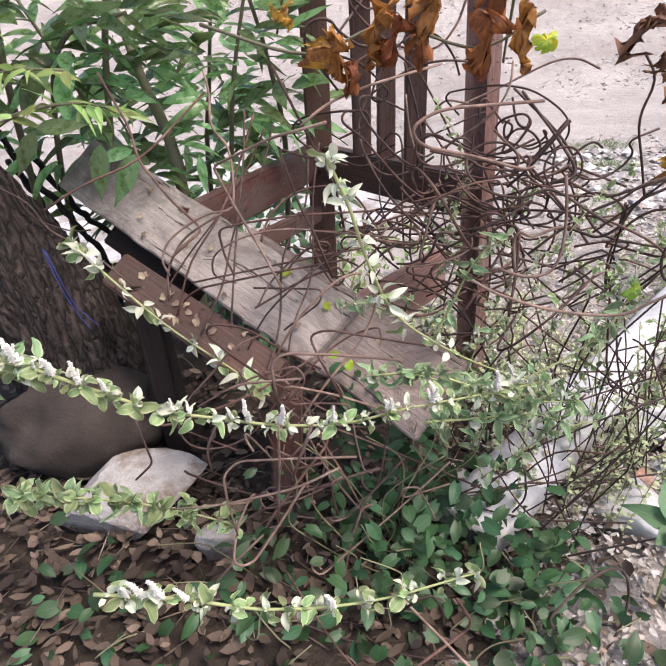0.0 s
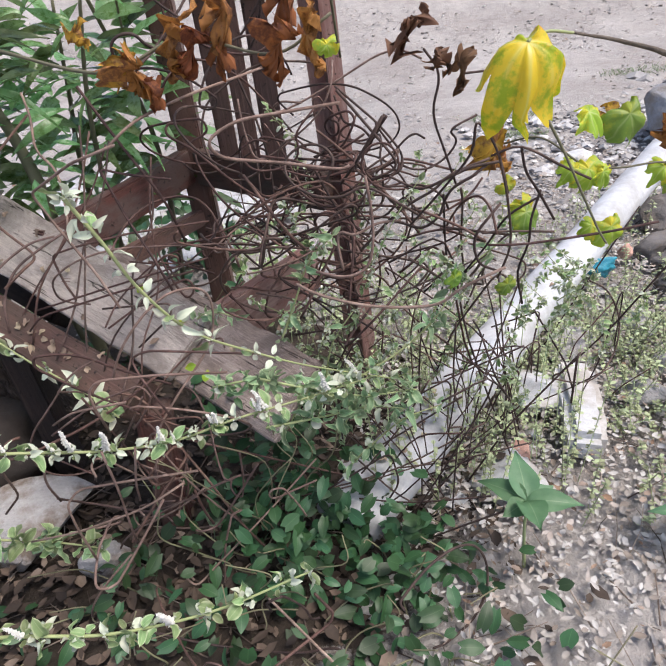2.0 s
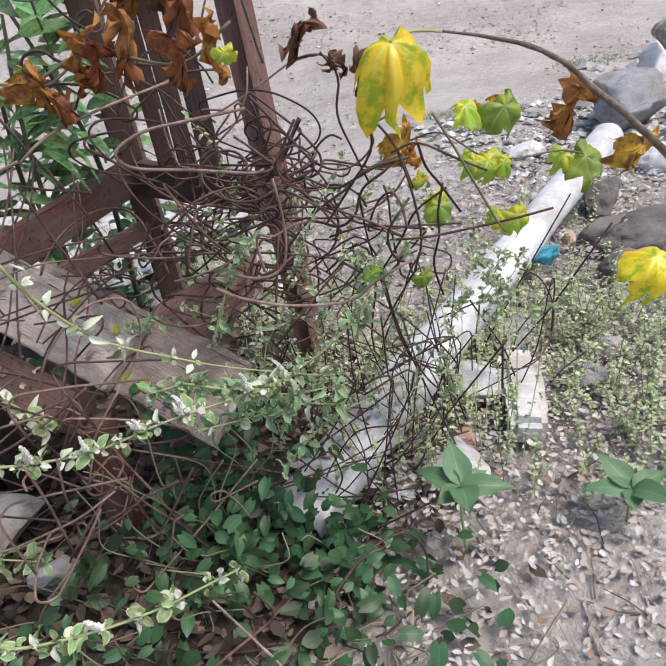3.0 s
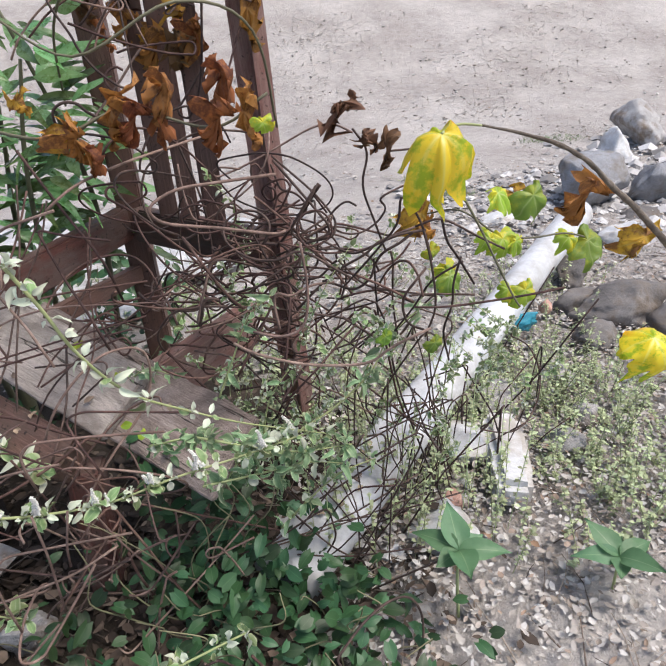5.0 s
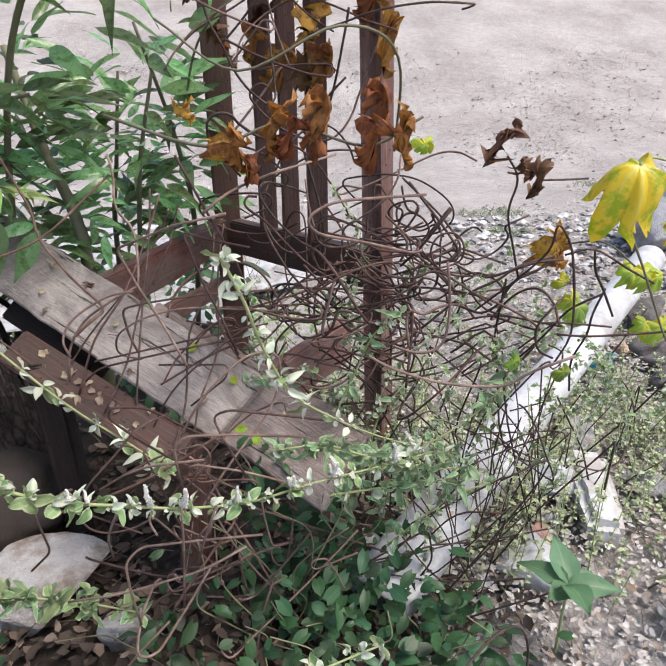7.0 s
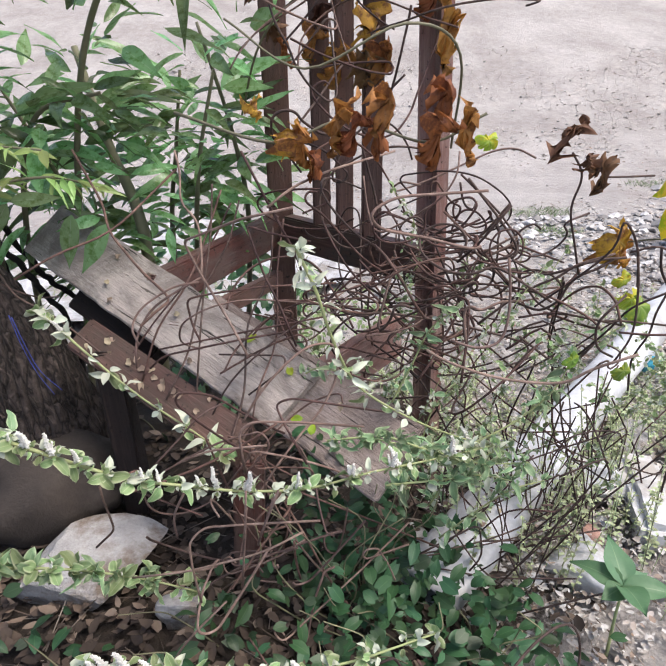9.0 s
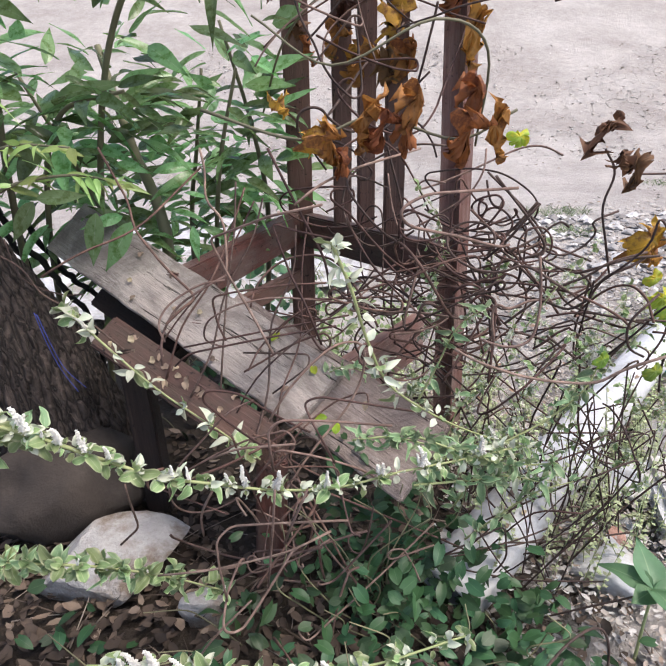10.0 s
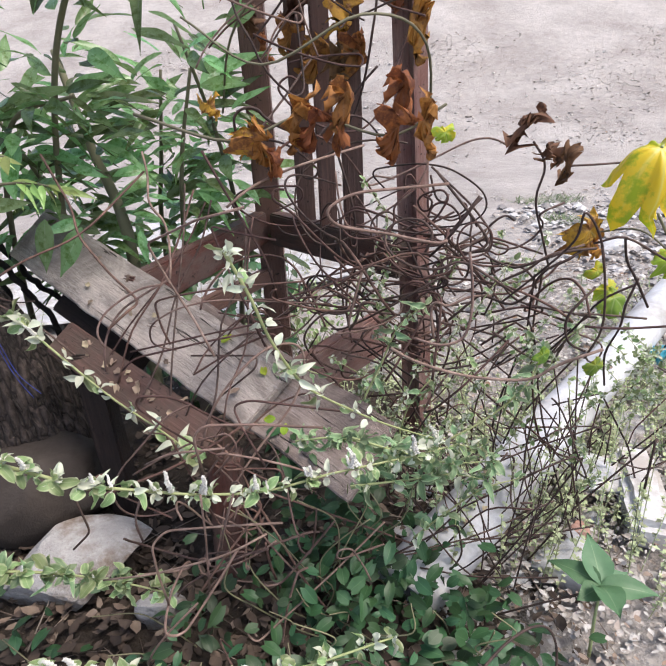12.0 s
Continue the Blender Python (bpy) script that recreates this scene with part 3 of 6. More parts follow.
PLANK_POSE = along(PLANK_TOP, PLANK_FOOT, (-0.33, -0.6, 0.73))


def make_plank():
    """A split upper board whose foot is worn round at one corner, over a longer, darker board."""
    me = beam_mesh("plank", 0.815, 0.136, 0.024, PLANK_GREY, 0.0025, 0.003, 20, 40)
    for v in me.vertices:
        near = min(1.0, max(0.0, (v.co.x - 0.62) / 0.195))
        u = (v.co.y + 0.068) / 0.136
        v.co.x -= near * (0.045 * u ** 5 + 0.06 * (1 - u) ** 2 + 0.008 * noise.noise(Vector((v.co.y * 60, 1, 4))))
        v.co.y += 0.004 * noise.noise(Vector((v.co.x * 22, math.copysign(3, v.co.y), 0)))
        v.co.z += 0.006 * near * near * u
    ob = part("plank", me, PLANK_POSE)
    tagged(ob, "cracked weathered grey plank with rounded end across the chair frame", "plank")
    me = beam_mesh("plank", 0.5, 0.15, 0.02, PLANK_BROWN, 0.0025, 0.003, 23, 30)
    for v in me.vertices:
        v.co.y += 0.006 * noise.noise(Vector((v.co.x * 18, math.copysign(3, v.co.y), 2)))
        v.co.x += 0.012 * noise.noise(Vector((v.co.y * 40, 7, 1))) * (v.co.x > 0.4)
    ob = part("plank", me, PLANK_POSE @ pose(0.475, 0.012, -0.0235))
    tagged(ob, "dull grey-brown board with a splintered foot under the grey plank", "plank")


make_plank()


# ---- leaning tree trunk ----
def make_trunk():
    tree = thing("tree_trunk", (-0.50, 1.22, 0.0), "leaning rough dark-barked tree trunk with a blue string on it", "tree trunk")
    line = flowing([(-0.49, 1.2, -0.05), (-0.51, 1.19, 0.16), (-0.585, 1.165, 0.38), (-0.70, 1.13, 0.6), (-0.86, 1.09, 0.85), (-1.1, 1.05, 1.2), (-1.4, 1.0, 1.7)], 26)
    n, sides = len(line), 190
    verts, faces = [], []
    for i, p in enumerate(line):
        d = (line[min(i + 1, n - 1)] - line[max(i - 1, 0)]).normalized()
        s = Vector((0, 1, 0)).cross(d).normalized()
        o = d.cross(s)
        r = 0.138 + 0.085 * max(0.0, 1 - i / 36.0) ** 2
        for k in range(sides):
            a = 2 * math.pi * k / sides
            q = Vector((math.cos(a) * 4.2, math.sin(a) * 4.2, i * 0.085))
            q += 0.35 * noise.noise_vector(q * 1.3)
            near = noise.voronoi(q * 2.4)[0]
            plate = min(1.0, (near[1] - near[0]) / 0.3)
            furrow = 0.006 * plate ** 0.6 + 0.006 * noise.noise(q * 7.0) + 0.012 * noise.noise(q * 0.7) - 0.008
            verts.append(p + (s * math.cos(a) + o * math.sin(a)) * (r + furrow) - line[0])
    for i in range(n - 1):
        for k in range(sides):
            a, b = i * sides + k, i * sides + (k + 1) % sides
            faces.append((a, b, b + sides, a + sides))
    faces.append(tuple(range((n - 1) * sides, n * sides)))
    part("trunk", mesh_of("trunk", verts, faces, BARK), Matrix.Translation(line[0]), tree)
    for k in range(2):
        e = 0.008 * k
        pts = [(-0.44 + e, 1.035 - e, 0.50), (-0.42 + e, 1.015, 0.45 - e), (-0.40 + e, 1.005, 0.40), (-0.375 + 2 * e, 1.0, 0.355 + e)]
        tube_part("string", flowing(pts), 0.001, 0.0008, STRING, tree, 5, label="frayed blue string")


make_trunk()

# ---- stones, blocks and the white pipe ----
rock("boulder", (-0.505, 1.045, 0.105), (0.205, 0.12, 0.14), BROWN_STONE, "smooth brown-grey boulder at the foot of the trunk", "stone", 31, 6, 6, 0.17, 0.72)
rock("stone_slab", (-0.313, 0.872, 0.05), (0.155, 0.115, 0.085), PALE_STONE, "pale flat stone with brown stains", "stone", 32, 25, 9, 0.035, 0.55, crisp=True)
rock("stone", (-0.14, 0.80, 0.03), (0.06, 0.05, 0.045), PALE_STONE, "small pale broken stone", "stone", 33, 40)
STONES = (
    ((1.49, 1.58, 0.08), (0.2, 0.1, 0.075), GREY_STONE, "long brown-grey flat stone in the rubble", -14), ((1.34, 1.48, 0.04), (0.1, 0.065, 0.06), GREY_STONE, "brown-grey broken stone in the rubble", 30),
    ((1.47, 1.87, 0.1), (0.1, 0.075, 0.085), GREY_STONE, "dark rounded stone beside the pipe", 70), ((1.37, 1.68, 0.06), (0.11, 0.06, 0.07), GREY_STONE, "dark angular stone leaning on the pipe", 15),
    ((2.09, 2.76, 0.17), (0.25, 0.2, 0.19), BLUE_STONE, "large bluish grey stone behind the pipe", 50), ((2.45, 2.75, 0.12), (0.2, 0.14, 0.13), BLUE_STONE, "bluish angular stone in the rubble", 20),
    ((3.4, 4.2, 0.16), (0.3, 0.2, 0.2), PALE_STONE, "large pale stone in the rubble", 80), ((1.89, 2.18, 0.07), (0.11, 0.1, 0.09), WHITE_PLASTER, "white broken stone in the rubble", 110),
    ((1.56, 2.66, 0.06), (0.13, 0.07, 0.05), WHITE_PLASTER, "whitish broken slab beside the pipe", 5), ((2.2, 1.9, 0.12), (0.18, 0.13, 0.12), GREY_STONE, "grey stone in the rubble", 40),
    ((2.87, 3.73, 0.12), (0.2, 0.15, 0.14), WHITE_PLASTER, "pale broken slab standing in the rubble", 60), ((2.2, 2.5, 0.05), (0.13, 0.09, 0.06), GREY_STONE, "dark stone under the bluish one", 10),
    ((1.62, 1.5, 0.05), (0.13, 0.1, 0.07), GREY_STONE, "grey rounded stone in the rubble", 55),
    ((0.93, 1.24, 0.03), (0.09, 0.07, 0.05), PALE_STONE, "pale stone among weeds", 15), ((0.66, 0.93, 0.02), (0.035, 0.03, 0.025), PINK, "broken piece of red brick", 35),
    ((1.12, 1.30, 0.035), (0.08, 0.06, 0.04), PALE_STONE, "pale flat stone among weeds", 65), ((1.08, 1.12, 0.03), (0.05, 0.04, 0.03), PALE_STONE, "small pale stone among litter", 5),
    ((0.62, 1.20, 0.03), (0.07, 0.05, 0.045), WHITE_PLASTER, "whitish broken piece of plaster", 0), ((0.98, 1.05, 0.02), (0.07, 0.05, 0.035), PALE_STONE, "flat pale stone among litter", 130),
)
for k, (at, size, mt, text, turn) in enumerate(STONES):
    rock("stone", at, size, mt, text, "stone", 40 + k, turn, 10, 0.15, 0.0, "rubble stones")


def make_block():
    """A cast slab with worn edges, narrower at its far end."""
    me = beam_mesh("white_block", 0.26, 0.085, 0.07, WHITE_PLASTER, 0.003, 0.016, 66, 16)
    for v in me.vertices:
        far = v.co.x / 0.26
        v.co.y = v.co.y * (0.8 + 0.3 * far) + 0.012 * far * far + 0.005 * noise.noise(v.co * 25)
        v.co.z += 0.004 * noise.noise(v.co * 22 + Vector((3, 0, 0)))
        v.co.x += 0.012 * noise.noise(Vector((v.co.y * 30, v.co.z * 30, far)))
    ob = part("white_block", me, along((0.783, 0.890, 0.035), (0.868, 1.126, 0.042)))
    tagged(ob, "long whitish plaster block with worn edges among weeds", "block")


make_block()
rock("white_block", (0.765, 1.10, 0.025), (0.085, 0.11, 0.055), WHITE_PLASTER, "low whitish plaster lump beside the pipe", "block", 67, 30, 8, 0.07)
rock("white_block", (0.62, 0.86, 0.02), (0.1, 0.08, 0.045), WHITE_PLASTER, "flat whitish plaster piece under the rods", "block", 68, 60, 8, 0.07)
rock("plastic_scrap", (1.10, 1.51, 0.11), (0.06, 0.035, 0.04), CYAN, "crumpled bright blue plastic scrap", "plastic", 61, 0, 12, 0.25)
rock("brick_piece", (1.2, 1.56, 0.12), (0.03, 0.025, 0.03), PINK, "small pink brick fragment", "brick", 62, 10)


def make_sheet():
    """A crumpled plastic sheet spread on the ground behind the chair."""
    nx, ny = 60, 30
    verts, faces = [], []
    for j in range(ny):
        for i in range(nx):
            u, v = i / (nx - 1), j / (ny - 1)
            turn = 6.283 * u
            reach = v * (1 + 0.3 * noise.noise(Vector((2 * math.cos(turn), 2 * math.sin(turn), 3))) + 0.12 * noise.noise(Vector((6 * math.cos(turn), 6 * math.sin(turn), 7))))
            x = -0.62 + 0.95 * reach * math.cos(turn)
            y = 2.85 + 0.8 * reach * math.sin(turn)
            p = Vector((x * 5, y * 6, 0))
            verts.append((x, y, 0.03 + 0.035 * abs(noise.noise(p)) + 0.02 * abs(noise.noise(p * 2.7))))
    for j in range(ny - 1):
        for i in range(nx - 1):
            a = j * nx + i
            faces.append((a, a + 1, a + nx + 1, a + nx))
    ob = part("plastic_sheet", mesh_of("plastic_sheet", verts, faces, SHEET, False), Matrix())
    tagged(ob, "crumpled whitish plastic sheet spread on the ground", "plastic sheet")


make_sheet()


def make_pipe():
    """A wide thin-walled pipe, squashed flatter towards its near end, open at both ends."""
    a, b = Vector((0.29, 0.80, 0.03)), Vector((1.61, 2.09, 0.235))
    way = (b - a).normalized()
    side = way.cross(Vector((0, 0, 1))).normalized()
    up = side.cross(way)
    rings, sides = 60, 36
    verts, faces = [], []
    for shell in (0.0, 0.004):
        for i in range(rings):
            s = i / (rings - 1)
            flat = max(0.0, 1 - s / 0.55)
            wide, tall = 0.056 + 0.012 * flat - shell, 0.054 - 0.02 * flat - shell
            p = a.lerp(b, s)
            for k in range(sides):
                t = 2 * math.pi * k / sides
                c, d = math.cos(t), math.sin(t)
                power = 1 - 0.35 * flat
                q = p + side * wide * math.copysign(abs(c) ** power, c) + up * tall * math.copysign(abs(d) ** power, d)
                dent = noise.noise(Vector((9 * s, 1.5 * c, 1.5 * d)))
                verts.append(q + up * (0.007 * dent * (0.4 + flat)) + side * 0.003 * noise.noise(Vector((14 * s, 2 * d, 5))) - a)
    n = rings * sides
    for i in range(rings - 1):
        for k in range(sides):
            c, d = i * sides + k, i * sides + (k + 1) % sides
            faces.append((c, d, d + sides, c + sides))
            faces.append((n + c + sides, n + d + sides, n + d, n + c))
    last = n - sides
    for k in range(sides):
        m = (k + 1) % sides
        faces.append((m, k, n + k, n + m))
        faces.append((last + k, last + m, n + last + m, n + last + k))
    ob = part("pipe", mesh_of("pipe", verts, faces, WHITE_PIPE), Matrix.Translation(a))
    tagged(ob, "dirty white plastic pipe, dented and flattened, lying on the rubble", "pipe")


make_pipe()


# ---- tangled rusty rods ----
def rod(points, r, material, bend=0.02, label="", r_end=None):
    line = rounded(points, bend) if bend else flowing(points, 4)
    if len(line) < 12:
        line = [p for a, b in zip(line, line[1:]) for p in (a, a.lerp(b, 0.5))] + [line[-1]]
    text = label or ("pale rusty bent steel rod in the tangle" if material is RUST_PALE else "dark bent steel rod in the tangle" if material is RUST_DARK else "rusty brown bent steel rod in the tangle")
    return tagged(tube_part("steel_rod", line, 0.55 * r, r_end, material, None, 6, 0.12, int(1000 * points[0][0])), text, "steel rod", "tangled rusty rods")


rod([(0.079, 0.795, 0.736), (0.007, 0.840, 0.712), (-0.094, 0.930, 0.658), (-0.068, 0.920, 0.602), (-0.031, 0.900, 0.538), (-0.001, 0.870, 0.488)], 0.0036, RUST_PALE, 0.012)
rod([(0.103, 0.950, 0.648), (0.036, 0.960, 0.661), (0.001, 0.960, 0.674), (0.027, 0.940, 0.597), (0.050, 0.920, 0.553), (0.076, 0.900, 0.487)], 0.0036, RUST, 0.01)
rod([(-0.372, 0.950, 0.595), (-0.313, 0.980, 0.627), (-0.231, 1.020, 0.649), (-0.129, 1.100, 0.740)], 0.0038, RUST, 0.05)
rod([(-0.300, 1.100, 0.776), (-0.247, 1.050, 0.694), (-0.234, 1.020, 0.651), (-0.179, 0.980, 0.595), (-0.127, 0.950, 0.555), (-0.146, 0.930, 0.546), (-0.169, 0.900, 0.530)], 0.0042, RUST, 0.02)
rod([(-0.127, 1.100, 0.773), (-0.117, 1.080, 0.737), (-0.118, 1.050, 0.692), (-0.085, 1.030, 0.666), (-0.080, 1.000, 0.609), (-0.081, 0.980, 0.582)], 0.0040, RUST_PALE, 0.03)
rod([(-0.081, 0.980, 0.582), (-0.120, 0.950, 0.568), (-0.157, 0.920, 0.550), (-0.181, 0.900, 0.508), (-0.179, 0.880, 0.465)], 0.0038, RUST_PALE, 0.03)
rod([(0.144, 0.950, 0.577), (0.019, 0.940, 0.577), (-0.063, 0.936, 0.568), (-0.101, 0.936, 0.560), (-0.094, 0.930, 0.515), (-0.081, 0.920, 0.489)], 0.0034, RUST, 0.012)
rod([(-0.170, 0.920, 0.444), (-0.146, 0.920, 0.467), (-0.027, 0.940, 0.482), (0.102, 0.960, 0.494)], 0.0034, RUST, 0.02)
rod([(-0.157, 0.940, 0.469), (-0.013, 0.950, 0.493), (0.125, 0.980, 0.505)], 0.0032, RUST, 0.03)
rod([(-0.059, 0.950, 0.452), (0.056, 0.940, 0.451), (0.053, 0.930, 0.432), (-0.010, 0.920, 0.387)], 0.0032, RUST_DARK, 0.012)
rod([(0.201, 0.740, 0.457), (0.152, 0.730, 0.473), (0.071, 0.710, 0.502), (0.048, 0.710, 0.494), (0.062, 0.690, 0.471), (0.089, 0.670, 0.424)], 0.0030, RUST, 0.012)
rod([(0.166, 0.700, 0.460), (0.082, 0.680, 0.483), (0.021, 0.660, 0.499), (0.005, 0.660, 0.485), (0.006, 0.660, 0.460), (0.008, 0.670, 0.413)], 0.0032, RUST_PALE, 0.012)
rod([(0.037, 0.680, 0.449), (-0.044, 0.700, 0.430), (-0.085, 0.720, 0.399)], 0.0030, RUST_PALE, 0.02)
rod([(0.356, 0.866, 0.740), (0.220, 0.840, 0.739), (0.181, 0.820, 0.722), (0.195, 0.830, 0.697), (0.270, 0.860, 0.675), (0.352, 0.900, 0.644), (0.365, 0.900, 0.649)], 0.0042, RUST_PALE, 0.025)
rod([(-0.001, 0.980, 0.785), (0.037, 0.970, 0.706), (0.066, 0.965, 0.649), (0.085, 0.960, 0.611), (0.095, 0.980, 0.537)], 0.0042, RUST, 0.03)
rod([(0.256, 1.100, 0.767), (0.139, 1.000, 0.752), (0.077, 0.920, 0.740), (0.040, 0.900, 0.714)], 0.0040, RUST_PALE, 0.04)
rod([(0.364, 1.000, 0.735), (0.406, 0.960, 0.681), (0.440, 0.950, 0.635), (0.439, 0.950, 0.620), (0.401, 0.950, 0.609)], 0.0040, RUST_DARK, 0.015)
rod([(0.423, 0.950, 0.700), (0.381, 0.970, 0.631), (0.357, 1.000, 0.593)], 0.0042, RUST_DARK, 0.03)
rod([(0.463, 0.850, 0.793), (0.486, 0.850, 0.762), (0.472, 0.854, 0.716), (0.491, 0.860, 0.665), (0.511, 0.870, 0.610)], 0.0030, RUST_DARK, 0.03)
rod([(0.268, 0.800, 0.523), (0.295, 0.780, 0.512), (0.351, 0.760, 0.498), (0.401, 0.750, 0.492), (0.452, 0.733, 0.497), (0.475, 0.720, 0.526), (0.525, 0.700, 0.557)], 0.0040, RUST_PALE, 0.04)
rod([(0.374, 0.800, 0.661), (0.378, 0.790, 0.618), (0.377, 0.780, 0.581), (0.367, 0.770, 0.546), (0.335, 0.770, 0.536), (0.297, 0.780, 0.547)], 0.0036, RUST_PALE, 0.04)
rod([(0.552, 0.800, 0.602), (0.514, 0.800, 0.558), (0.522, 0.800, 0.517), (0.550, 0.800, 0.503)], 0.0036, RUST_DARK, 0.02)
rod([(0.322, 0.950, 0.528), (0.341, 0.950, 0.551), (0.370, 0.950, 0.542), (0.357, 0.900, 0.503), (0.339, 0.850, 0.438)], 0.0038, RUST, 0.015)
rod([(0.357, 0.900, 0.533), (0.342, 0.900, 0.548), (0.283, 0.850, 0.469), (0.265, 0.850, 0.440)], 0.0036, RUST, 0.012)
rod([(0.444, 0.900, 0.494), (0.506, 0.880, 0.448), (0.534, 0.870, 0.460), (0.555, 0.860, 0.502)], 0.0040, RUST_DARK, 0.03)
rod([(0.105, 0.660, 0.337), (0.026, 0.660, 0.336), (-0.052, 0.655, 0.338), (-0.073, 0.650, 0.318), (-0.073, 0.650, 0.271), (-0.067, 0.650, 0.205)], 0.0030, RUST_PALE, 0.012)
rod([(0.082, 0.660, 0.319), (0.023, 0.660, 0.283), (-0.093, 0.680, 0.233), (-0.177, 0.700, 0.206)], 0.0030, RUST_PALE, 0.03)
rod([(0.053, 0.620, 0.423), (0.029, 0.640, 0.346), (0.018, 0.660, 0.298)], 0.0030, RUST_PALE, 0.02)
rod([(0.013, 0.620, 0.424), (0.005, 0.640, 0.340), (-0.009, 0.660, 0.218)], 0.0030, RUST_PALE, 0.02)
rod([(-0.067, 0.640, 0.411), (-0.093, 0.660, 0.353), (-0.096, 0.680, 0.298)], 0.0030, RUST_PALE, 0.03)
rod([(-0.071, 0.900, 0.601), (-0.110, 0.900, 0.596), (-0.160, 0.880, 0.569), (-0.173, 0.860, 0.544), (-0.164, 0.860, 0.517)], 0.0034, RUST_PALE, 0.025)
rod([(-0.241, 0.800, 0.298), (-0.240, 0.800, 0.272), (-0.231, 0.800, 0.209), (-0.267, 0.800, 0.173)], 0.0034, RUST_DARK, 0.012)
rod([(-0.074, 0.750, 0.275), (-0.229, 0.900, 0.210)], 0.0026, RUST, 0.02)
rod([(0.367, 1.060, 0.732), (0.393, 1.040, 0.707), (0.426, 1.020, 0.675), (0.453, 1.000, 0.639), (0.457, 0.990, 0.620), (0.447, 0.980, 0.606), (0.423, 1.000, 0.596), (0.397, 1.030, 0.579), (0.338, 1.060, 0.551)], 0.0039, RUST_DARK, 0)
rod([(0.434, 0.980, 0.693), (0.421, 1.000, 0.669), (0.402, 1.020, 0.635), (0.373, 1.040, 0.619), (0.294, 1.060, 0.627)], 0.0039, RUST_DARK, 0)
rod([(0.432, 0.985, 0.695), (0.411, 1.000, 0.658), (0.396, 1.010, 0.634), (0.384, 1.000, 0.615), (0.401, 0.980, 0.599), (0.426, 0.960, 0.575), (0.439, 0.940, 0.560)], 0.0039, RUST_DARK, 0)
rod([(0.322, 1.080, 0.621), (0.366, 1.050, 0.639), (0.386, 1.030, 0.673), (0.390, 1.030, 0.687), (0.380, 1.040, 0.696), (0.354, 1.050, 0.688), (0.345, 1.060, 0.673), (0.354, 1.060, 0.658), (0.364, 1.050, 0.662), (0.365, 1.040, 0.679), (0.354, 1.050, 0.685)], 0.0037, RUST, 0)
rod([(0.364, 1.050, 0.720), (0.370, 1.050, 0.695), (0.375, 1.040, 0.681), (0.387, 1.040, 0.676), (0.396, 1.050, 0.686)], 0.0035, RUST_DARK, 0)
rod([(0.376, 1.140, 0.665), (0.353, 1.140, 0.693), (0.344, 1.140, 0.706), (0.334, 1.140, 0.701), (0.333, 1.140, 0.674)], 0.0035, RUST, 0)
rod([(0.234, 1.020, 0.649), (0.289, 1.000, 0.639), (0.313, 0.980, 0.629), (0.353, 0.970, 0.626), (0.375, 0.970, 0.628), (0.383, 0.980, 0.639), (0.378, 0.990, 0.643)], 0.0039, RUST, 0)
rod([(0.424, 0.920, 0.620), (0.448, 0.900, 0.609), (0.466, 0.880, 0.608), (0.493, 0.860, 0.624), (0.523, 0.840, 0.642), (0.564, 0.840, 0.645)], 0.0037, RUST_DARK, 0)
rod([(0.372, 0.900, 0.518), (0.419, 0.880, 0.571), (0.445, 0.870, 0.592), (0.476, 0.860, 0.611), (0.499, 0.850, 0.633), (0.551, 0.850, 0.648)], 0.0037, RUST_DARK, 0)
rod([(0.547, 0.840, 0.645), (0.525, 0.840, 0.630), (0.502, 0.850, 0.614), (0.492, 0.860, 0.594), (0.485, 0.870, 0.567), (0.462, 0.880, 0.549), (0.436, 0.900, 0.553), (0.419, 0.920, 0.553)], 0.0039, RUST_DARK, 0)
rod([(0.393, 0.980, 0.576), (0.378, 0.980, 0.550), (0.385, 0.980, 0.537), (0.420, 0.970, 0.541), (0.445, 0.960, 0.567), (0.470, 0.950, 0.585)], 0.0035, RUST_DARK, 0)
rod([(0.332, 1.050, 0.505), (0.350, 1.040, 0.521), (0.371, 1.040, 0.518), (0.375, 1.040, 0.501), (0.361, 1.040, 0.487), (0.347, 1.050, 0.495)], 0.0039, RUST_DARK, 0)
rod([(0.281, 1.020, 0.596), (0.308, 1.000, 0.571), (0.343, 0.990, 0.560), (0.380, 0.980, 0.568), (0.393, 0.980, 0.576)], 0.0037, RUST, 0)
rod([(0.314, 1.000, 0.631), (0.338, 0.990, 0.574), (0.362, 0.970, 0.523), (0.364, 0.940, 0.477)], 0.0037, RUST_DARK, 0)
rod([(0.328, 1.000, 0.681), (0.351, 1.000, 0.659), (0.384, 0.980, 0.628), (0.417, 0.960, 0.590), (0.442, 0.940, 0.560), (0.468, 0.920, 0.522)], 0.0042, RUST, 0)
rod([(0.337, 0.840, 0.516), (0.334, 0.850, 0.554), (0.340, 0.850, 0.570), (0.360, 0.850, 0.564), (0.393, 0.860, 0.572), (0.429, 0.870, 0.569)], 0.0039, RUST_PALE, 0)
rod([(0.333, 1.020, 0.595), (0.365, 1.000, 0.593), (0.378, 0.990, 0.573), (0.368, 0.980, 0.539), (0.386, 0.970, 0.515), (0.419, 0.960, 0.522)], 0.0035, RUST_DARK, 0)
rod([(0.255, 1.050, 0.619), (0.320, 1.030, 0.600), (0.373, 1.010, 0.609), (0.414, 1.000, 0.607), (0.451, 0.990, 0.624)], 0.0037, RUST, 0)
rod([(0.389, 0.970, 0.616), (0.445, 0.980, 0.641), (0.443, 0.980, 0.630), (0.397, 0.970, 0.609)], 0.0035, RUST_DARK, 0)
